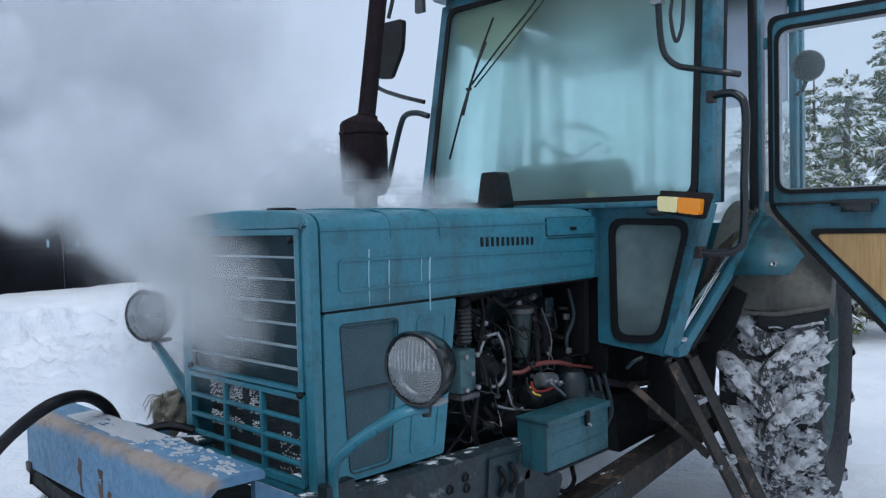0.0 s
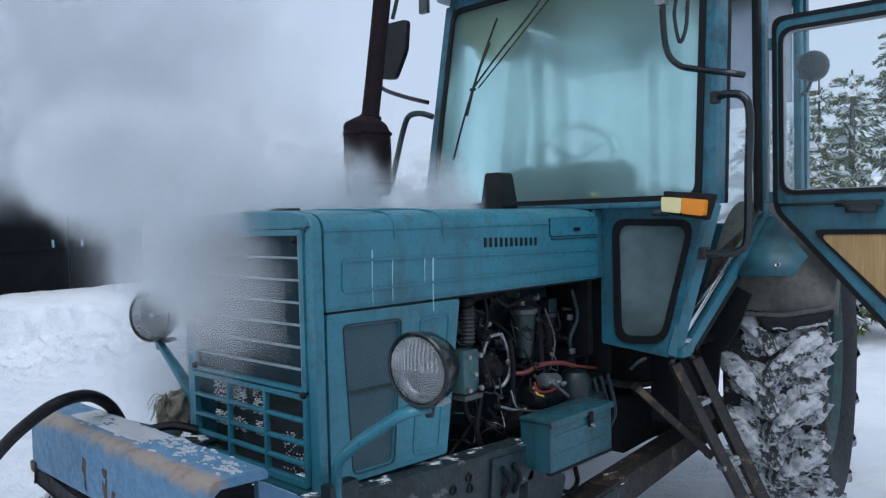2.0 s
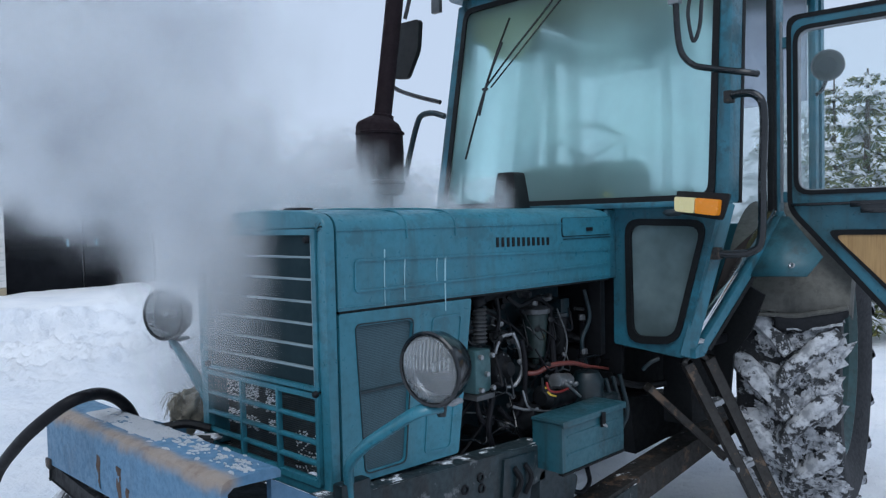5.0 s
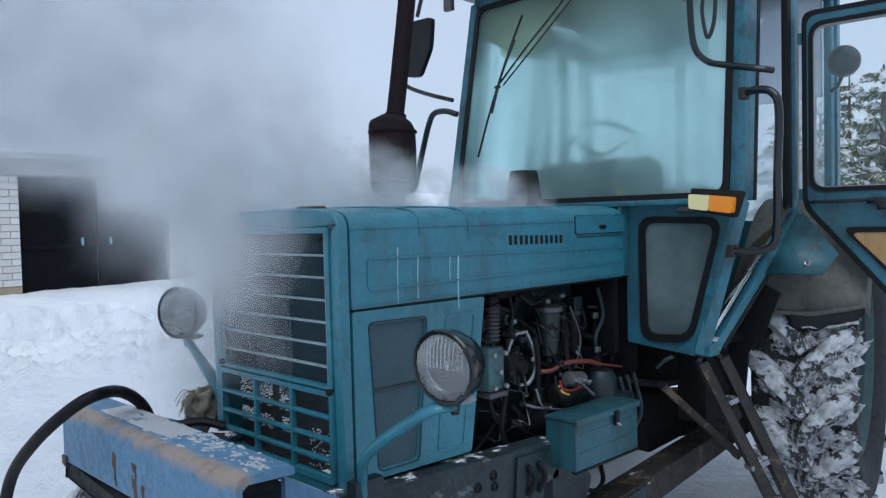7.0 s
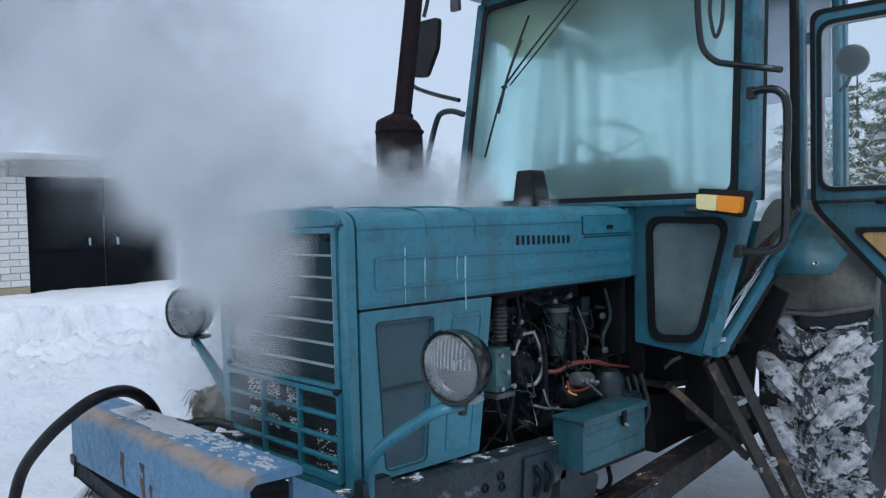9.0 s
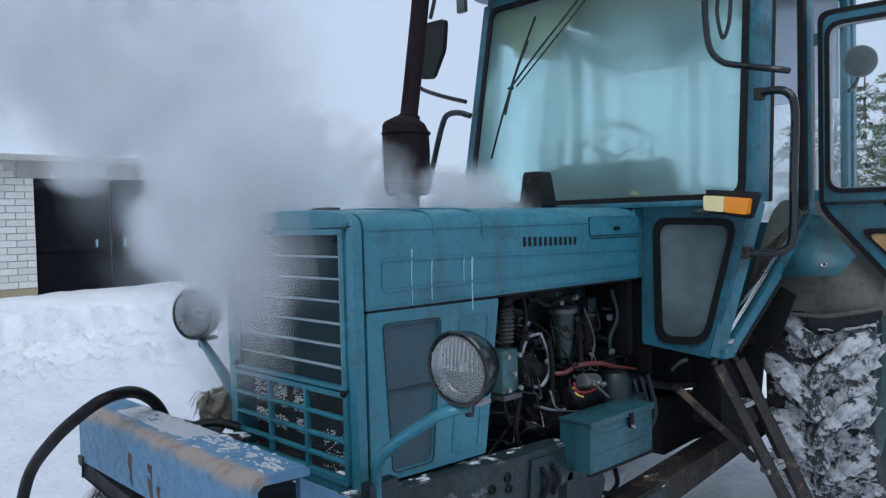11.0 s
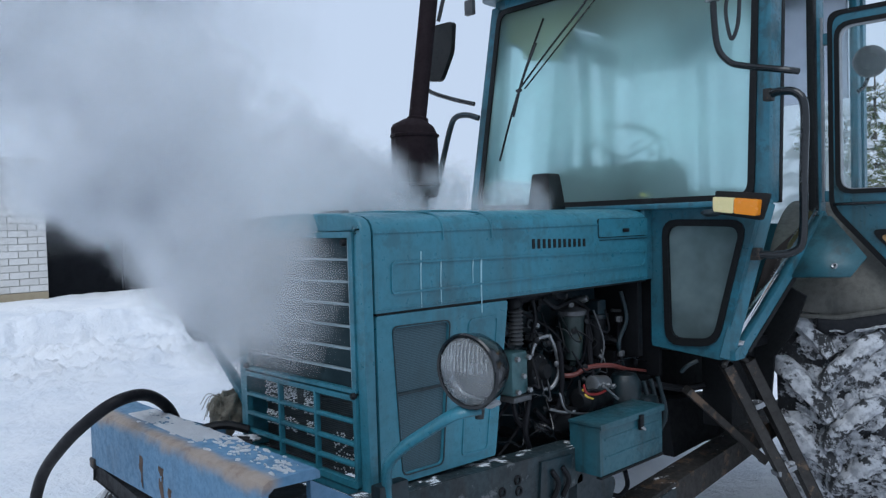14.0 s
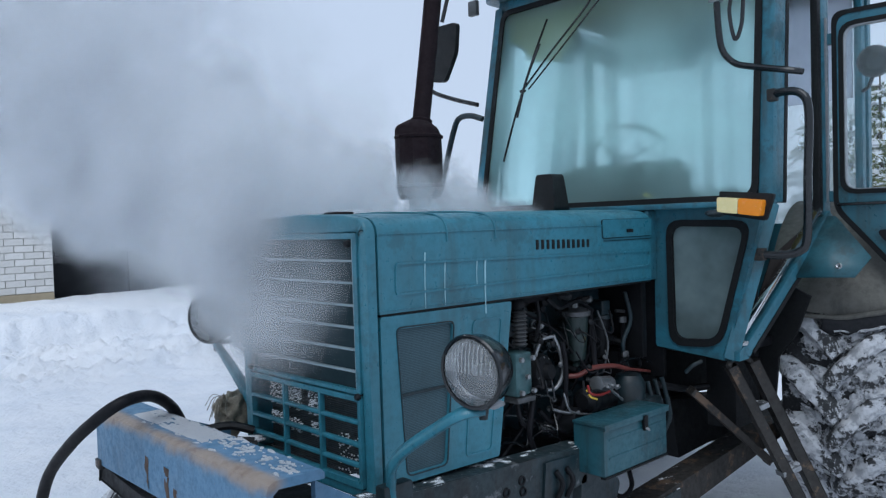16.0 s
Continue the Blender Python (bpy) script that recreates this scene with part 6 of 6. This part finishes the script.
def build_steps():
    lad = part("step_ladder", bar((1.638, -0.300, 0.932), (1.863, -0.520, 0.288), 0.06, 0.04, 0.004), RUSTY, tractor, "rusty two-rung step ladder")
    part("stringer", bar((1.765, -0.330, 0.940), (1.995, -0.550, 0.257), 0.065, 0.045, 0.004), RUSTY, lad)
    for a, b in (((1.698, -0.360, 0.745), (1.747, -0.400, 0.771)), ((1.767, -0.440, 0.477), (1.846, -0.480, 0.500))):
        part("rung", bar(a, b, 0.05, 0.022, 0.003), STEEL, lad, "bright worn rung")
    for k, (x, y, z, r) in enumerate(((1.725, -0.382, 0.772, 0.020), (1.705, -0.365, 0.757, 0.012), (1.80, -0.46, 0.502, 0.022), (1.835, -0.478, 0.512, 0.014), (1.70, -0.345, 0.82, 0.011))):
        part("snow_clod", lump((x, y, z), (r * 1.3, r, r * 0.55), 0.5, 2.5, k * 2.3), SNOW_DIRTY, lad, "trodden snow on the rung")
    part("ladder_hook", tube([(1.599, -0.310, 0.934), (1.640, -0.310, 0.961), (1.712, -0.330, 0.958), (1.754, -0.340, 0.928)], 0.012, 8, 4), RUSTY, lad)
    part("strut", bar((1.630, -0.120, 0.808), (1.885, -0.340, 0.488), 0.065, 0.03, 0.004), RUSTY, lad, "flat rusty strut")
    part("step_bracket", tube([(1.594, -0.120, 0.889), (1.600, -0.150, 0.921), (1.625, -0.180, 0.940)], 0.009, 8, 3), TEAL_DARK, lad)
    bm = prism([(0.75, 0.209), (0.75, 0.357), (3.70, 0.622), (3.70, 0.563)], "y", -0.12, 0.0, 0.010)
    beam = part("push_beam", bm, RUSTY, tractor, "stout rusty push beam with flaking teal paint")
    part("beam_plate", prism([(1.02, 0.29), (1.02, 0.365), (1.52, 0.41), (1.52, 0.35)], "y", -0.128, -0.1195, 0.002), RAIL, beam)


build_steps()

# ---- plough beam before the grille ----
BROWN = plain("brown_rust", (0.065, 0.040, 0.029), 0.9, scale=50, vary=0.7, relief=0.5)


def build_front_beam():
    prof = [(-0.485, 0.765), (-0.485, 0.925), (-0.478, 0.944), (-0.462, 0.952), (-0.330, 0.952), (-0.318, 0.942), (-0.318, 0.925), (-0.330, 0.925), (-0.450, 0.930), (-0.466, 0.918), (-0.466, 0.765)]
    bm = prism(prof, "y", -0.215, 0.93)
    beam = part("front_beam", bm, BEAM_BLUE, tractor, "pale blue channel beam, rusty edged and snow dusted")
    for y0, w, z0, z1 in ((0.50, 0.014, 0.775, 0.875), (0.355, 0.018, 0.77, 0.868), (0.30, 0.012, 0.768, 0.82)):
        bm = bmesh.new()
        add_tube(bm, [(-0.4855, y0, z1), (-0.4858, y0 + 0.004, (z0 + z1) / 2), (-0.4855, y0 - 0.003, z0)], w, 8, 5, w * 0.6, 1)
        for v in bm.verts:
            v.co.x = -0.4855 + (v.co.x + 0.4855) * 0.06
        part("rust_scab", rumple(bm, 0.004, 40), BROWN, beam, "rust-brown scab")
    part("inner_web", prism([(-0.328, 0.68), (-0.328, 0.915), (-0.13, 0.795), (-0.13, 0.62)], "y", -0.185, -0.165, 0.003), BEAM_BLUE, beam, "blue gusset plate")
    part("inner_web", prism([(-0.328, 0.70), (-0.328, 0.930), (-0.02, 0.800), (-0.02, 0.66)], "y", 0.86, 0.88, 0.003), BEAM_BLUE, beam)
    part("end_block", rumple(box((-0.492, 0.895, 0.752), (-0.44, 0.945, 0.785), 0.006), 0.006, 30), RUSTY, beam)
    part("lower_frame", bar((-0.45, 0.93, 0.74), (-0.46, -0.1, 0.66), 0.05, 0.06), DARK, beam)
    part("lower_frame", bar((-0.40, 0.62, 0.78), (-0.10, 0.62, 0.45), 0.05, 0.05), DARK, beam)
    part("carrier", box((-0.46, 0.02, 0.60), (0.0, 0.75, 0.70), 0.01), DARK, beam)
    # a thin frozen sheet in the middle, flakes scattered towards the near end
    bm = bmesh.new()
    bmesh.ops.create_grid(bm, x_segments=30, y_segments=110, size=1)
    for v in bm.verts:
        x, y = -0.378 + v.co.x * 0.052, 0.50 + v.co.y * 0.27
        edge = max(0, min(1, (1 - abs(v.co.x)) * 3, (1 - abs(v.co.y)) * 5))
        h = noise.fractal(Vector((x * 22, y * 15, 1.5)), 1, 2, 5) + 0.6
        v.co = Vector((x, y, 0.9525 + edge * 0.006 * max(-0.5, h) - 0.0015))
    part("beam_snow", bm, SNOW_THIN, beam, "thin patchy snow on the beam")
    rnd = random.Random(31)
    flakes = bmesh.new()
    for k in range(150):
        y = rnd.uniform(-0.20, 0.62)
        x = rnd.uniform(-0.445, -0.335) if rnd.random() < 0.35 else rnd.gauss(-0.372, 0.022)
        x = min(-0.332, max(-0.45, x))
        r = rnd.uniform(0.003, 0.013) * (1.0 if y < 0.3 else 0.7)
        n, tilt, stretch = 9, rnd.uniform(0, math.tau), rnd.uniform(1.0, 2.4)
        rim = []
        for j in range(n):
            t = math.tau * j / n
            q = r * rnd.uniform(0.65, 1.2)
            u, w = q * stretch * math.cos(t), q * math.sin(t)
            rim.append((x + 0.6 * (u * math.cos(tilt) - w * math.sin(tilt)), y + u * math.sin(tilt) + w * math.cos(tilt)))
        top = flakes.verts.new((x, y, 0.9525 + 0.0022))
        low = [flakes.verts.new((*p, 0.9518)) for p in rim]
        mid = [flakes.verts.new((x + (p[0] - x) * 0.75, y + (p[1] - y) * 0.75, 0.9525 + 0.0017)) for p in rim]
        for j in range(n):
            i2 = (j + 1) % n
            flakes.faces.new((low[j], low[i2], mid[i2], mid[j]))
            flakes.faces.new((mid[j], mid[i2], top))
    tagged(part("snow_dusting", flakes, SNOW_THIN, beam, "scattered flakes of dry snow"), kind="stuff")
    hose = part("hydraulic_hose", tube([(-0.220, 0.799, 0.793), (-0.270, 0.730, 0.898), (-0.340, 0.656, 0.984), (-0.430, 0.596, 1.039), (-0.540, 0.524, 1.049), (-0.600, 0.583, 0.996), (-0.640, 0.713, 0.902), (-0.660, 0.880, 0.771), (-0.660, 1.027, 0.588)], 0.0190, 14, 7), HOSE, tractor, "thick black hydraulic hose")
    # rag and pipes beside the radiator's far side
    rag = lump((0.026, 0.920, 0.849), (0.075, 0.06, 0.075), 0.5, 2.2, 6, 4)
    part("burlap_rag", rumple(rag, 0.012, 30), RAG, tractor, "frayed dirty burlap wrap")
    rnd = random.Random(9)
    base = Vector((-0.018, 0.900, 0.917))
    for k in range(16):
        d = Vector((rnd.uniform(-0.09, 0.0), rnd.uniform(-0.03, 0.03), rnd.uniform(-0.05, 0.02)))
        part("thread", tube([tuple(base), tuple(base + d * 0.6 + Vector((0, 0, 0.012))), tuple(base + d + Vector((0, 0, -0.03)))], 0.0016, 4, 3), RAG, tractor)
    for pts, r in (([(-0.161, 0.800, 0.836), (-0.079, 0.750, 0.847), (-0.009, 0.700, 0.824)], 0.016), ([(-0.178, 0.700, 0.831), (-0.053, 0.620, 0.812)], 0.010), ([(-0.158, 0.600, 0.815), (-0.081, 0.550, 0.819)], 0.012)):
        part("front_pipe", tube(pts, r, 8, 4), DARK, tractor)
    part("carrier_snow", lump((-0.090, 0.660, 0.805), (0.09, 0.05, 0.014), 0.4, 3, 2), SNOW_SOFT, tractor, "snow on the carrier")


build_front_beam()


# ---- steam: torn thin sheets of vapour that drift as rigid puffs ----
def puff_mesh(radius, sheets, strength, seed, mat=STEAM, hard=1.7, n=12):
    rnd = random.Random(seed)
    verts, faces, dens = [], [], []
    loose, fan = (0.22, 26) if hard < 2 else (0.07, 9)
    for s in range(sheets):
        c = Vector((rnd.gauss(0, loose), rnd.gauss(0, loose), rnd.gauss(0, loose))) * radius
        a = radians(225 + rnd.uniform(-fan, fan))
        nrm = Vector((math.cos(a), math.sin(a), rnd.uniform(-0.35, 0.35))).normalized()
        u = nrm.cross(Vector((0, 0, 1))).normalized()
        v = nrm.cross(u)
        size = radius * rnd.uniform(0.75, 1.0)
        i0 = len(verts)
        for j in range(n + 1):
            for i in range(n + 1):
                p, q = 2 * i / n - 1, 2 * j / n - 1
                d = math.hypot(p, q)
                at = c + (u * p + v * q) * size
                at += nrm * (0.05 * size * noise.noise(at / radius * 1.6 + Vector((seed, s, 0))) - 0.07 * size * d * d)
                verts.append(at)
                edge = d + 0.34 * (noise.noise(Vector((p * 1.7 + seed, q * 1.7, s * 0.6))) + (0.45 * noise.noise(Vector((p * 4.6 + seed, q * 4.6, s * 0.5))) if hard > 2 else 0))
                f = min(1.0, max(0.0, (1 - edge) * hard))
                lim = max(0.0, 1 - max(abs(p), abs(q))) * 4
                dens.append(strength * min(1.0, f * f * (3 - 2 * f)) * min(1.0, lim))
        for j in range(n):
            for i in range(n):
                k = i0 + j * (n + 1) + i
                quad = (k, k + 1, k + n + 2, k + n + 1)
                if max(dens[q] for q in quad) > 0.004:
                    faces.append(quad)
    me = bpy.data.meshes.new("steam_puff")
    me.from_pydata([tuple(p) for p in verts], [], faces)
    me.attributes.new("veil", "FLOAT", "POINT").data.foreach_set("value", dens)
    me.materials.append(mat)
    me.polygons.foreach_set("use_smooth", [True] * len(me.polygons))
    return me


def make_puffs():
    rnd = random.Random(77)
    made = []
    small = [puff_mesh(0.15, 5, 0.24, k, STEAM, 3.0, 16) for k in range(6)]
    medium = [puff_mesh(0.27, 6, 0.24, 10 + k, STEAM_MID, 3.4, 20) for k in range(8)]
    large = [puff_mesh(0.62, 4, 0.22, 20 + k, STEAM_SOFT) for k in range(6)]
    haze = [puff_mesh(1.7, 2, 0.22, 30 + k, STEAM_SOFT) for k in range(5)]

    def add(me, rows, label):
        ob = tagged(new("steam_puff", me), label, "steam", "steam off the engine", "stuff")
        made.append((ob, rows))

    def trail(me, path, start, speed, label, wobble=0.10):
        """Waits inside the bonnet, leaves it at start and glides along path."""
        spin = rnd.uniform(-5, 5)
        first = rnd.uniform(-18, 12)
        pts = [Vector(p) for p in path]
        off = Vector((rnd.uniform(-1, 1), rnd.uniform(-1, 1), rnd.uniform(-1, 1))) * wobble
        times = [start]
        for a, b in zip(pts, pts[1:]):
            times.append(times[-1] + (b - a).length / speed)
        ends = times[-1]

        def at(t):
            if t <= times[0]:
                return pts[0]
            for i in range(len(pts) - 1):
                if t <= times[i + 1]:
                    k = (t - times[i]) / (times[i + 1] - times[i])
                    return pts[i].lerp(pts[i + 1], k) + off * min(1, (i + k))
            d = (pts[-1] - pts[-2]).normalized()
            return pts[-1] + off + d * speed * (t - ends)

        keys = sorted({0.0, 16.0, *[round(min(16, max(0, t)), 2) for t in times]})
        rows = []
        for t in keys:
            p = at(t)
            rows.append((t, pose(*p, 0, 0, first + spin * 0.25 * t)))
        add(me, rows, label)

    LEFT = Vector((-0.69, 0.72, 0))

    def lie(t):
        """How flat the plume drifts: low at the start and the end, steep between."""
        return 0.80 * (1 - step(3.0, 5.6, t)) + 0.9 * step(8.8, 11.5, t)

    # front plume: out of the grille's far half, then up and away ahead of the tractor
    k = 0
    t = -4.6
    while t < 15.9:
        f = lie(t + 1.0)
        s = Vector((-0.03, rnd.uniform(0.46, 0.76), rnd.uniform(1.38, 1.57)))
        late = step(9.5, 11.5, t)
        s += Vector((0, 0.14, -0.10)) * late
        up = 0.72 - 0.30 * f + rnd.uniform(-0.05, 0.12)
        side = 0.34 + 0.52 * f + rnd.uniform(-0.16, 0.10)
        path = [(0.27, 0.40, 1.18), s, s + LEFT * side * 0.22 + Vector((0, 0.05, up * 0.42)), s + LEFT * side * 1.15 + Vector((0.1, 0.15, up))]
        path += [path[-1] + LEFT * (side * 1.1) + Vector((0.1, 0.2, 0.75)), path[-1] + LEFT * (side * 2.3) + Vector((0.2, 0.4, 2.0))]
        trail(medium[k % 8], path, t, rnd.uniform(0.36, 0.52), "white torn puff of engine steam", 0.07)
        t += 0.25
        k += 1
    # wisps out of the bonnet's far seam, drifting forward over its top
    t = -3.0
    while t < 15.9:
        x, y = rnd.choice(((0.62, 0.72), (0.78, 0.70), (0.92, 0.66), (1.10, 0.66), (1.30, 0.52), (1.38, 0.42), (0.35, 0.74), (0.20, 0.70)))
        path = [(min(x, 0.50), 0.40, 1.35), (x, y, 1.56), (x - 0.10, y + 0.08, 1.63), (x - 0.40, y + 0.36, 1.72), (x - 1.0, y + 1.0, 2.15), (x - 1.9, y + 2.2, 3.4)]
        trail(small[k % 6], path, t, rnd.uniform(0.22, 0.34), "small white wisp of steam", 0.05)
        t += 0.36
        k += 1
    # low vapour that creeps along the top of the bonnet
    low = [puff_mesh(0.21, 4, 0.22, 50 + k, STEAM_MID, 2.6, 16) for k in range(6)]
    t = -3.5
    while t < 15.9:
        x, y = rnd.choice(((0.62, 0.40), (0.74, 0.42), (0.88, 0.40), (0.98, 0.44), (1.08, 0.46), (0.66, 0.52), (0.50, 0.50), (1.24, 0.44)))
        path = [(min(x, 1.2), 0.40, 1.30), (x, y, 1.54), (x - 0.08, y + 0.03, 1.61), (x - 0.26, y + 0.12, 1.66), (x - 0.62, y + 0.5, 1.84), (x - 1.7, y + 1.9, 3.2)]
        trail(low[k % 6], path, t, rnd.uniform(0.17, 0.27), "low white wisp creeping over the bonnet", 0.04)
        t += 0.29
        k += 1
    # thin veil that rises close before the grille
    veil = [puff_mesh(0.29, 4, 0.235, 60 + k, STEAM_SOFT) for k in range(5)]
    t = -3.5
    while t < 15.9:
        y = rnd.uniform(0.26, 0.62)
        path = [(0.32, 0.40, 1.26), (-0.03, y, 1.27), (-0.04, y + 0.02, 1.42), (-0.07, y + 0.10, 1.62), (-0.4, y + 0.7, 2.2), (-1.3, y + 1.9, 3.4)]
        trail(veil[k % 5], path, t, rnd.uniform(0.17, 0.26), "thin veil of steam rising before the grille", 0.05)
        t += 0.40
        k += 1
    # broad puffs that well up from behind the bonnet
    t = -6.0
    while t < 15.0:
        f = lie(t + 1.5)
        s = Vector((rnd.uniform(0.6, 1.2), rnd.uniform(1.25, 1.6), 0.9))
        path = [s, s + Vector((-0.25, 0.1, 0.75)), s + LEFT * (0.55 + 0.35 * f) + Vector((-0.1, 0.1, 1.25 - 0.2 * f)), s + LEFT * (1.2 + 0.6 * f) + Vector((0, 0.3, 1.9 - 0.35 * f)), s + LEFT * 2.6 + Vector((0, 0.8, 3.6))]
        trail(large[k % 6], path, t, rnd.uniform(0.36, 0.5), "broad soft puff of steam", 0.12)
        t += 0.75
        k += 1
    # slow banks of vapour over the far side of the tractor
    for i in range(10):
        p = Vector((rnd.uniform(-0.5, 0.6), rnd.uniform(1.5, 2.6), rnd.uniform(2.25, 3.2)))
        d = LEFT * rnd.uniform(0.3, 0.7) + Vector((0, 0, 0.25))
        a = rnd.uniform(-20, 14)
        add(large[i % 6], [(0.0, pose(*(p - d * 0.5), 0, 0, a)), (8.0, pose(*p, 0, 0, a + 6)), (16.0, pose(*(p + d * 0.5), 0, 0, a + 12))], "broad soft bank of steam")
    for i in range(7):
        p = Vector((rnd.uniform(-0.6, 1.6), rnd.uniform(3.4, 5.2), rnd.uniform(4.1, 5.2)))
        d = Vector((-0.7, 0.3, 0.25)) * rnd.uniform(0.4, 0.9)
        a = rnd.uniform(-20, 14)
        add(haze[i % 5], [(0.0, pose(*p, 0, 0, a)), (8.0, pose(*(p + d * 0.5), 0, 0, a + 5)), (16.0, pose(*(p + d), 0, 0, a + 10))], "wide thin veil of drifting steam")
    return made


PUFFS = make_puffs()


def motions():
    for ob, rows in PUFFS:
        walk(ob, rows)


motions()
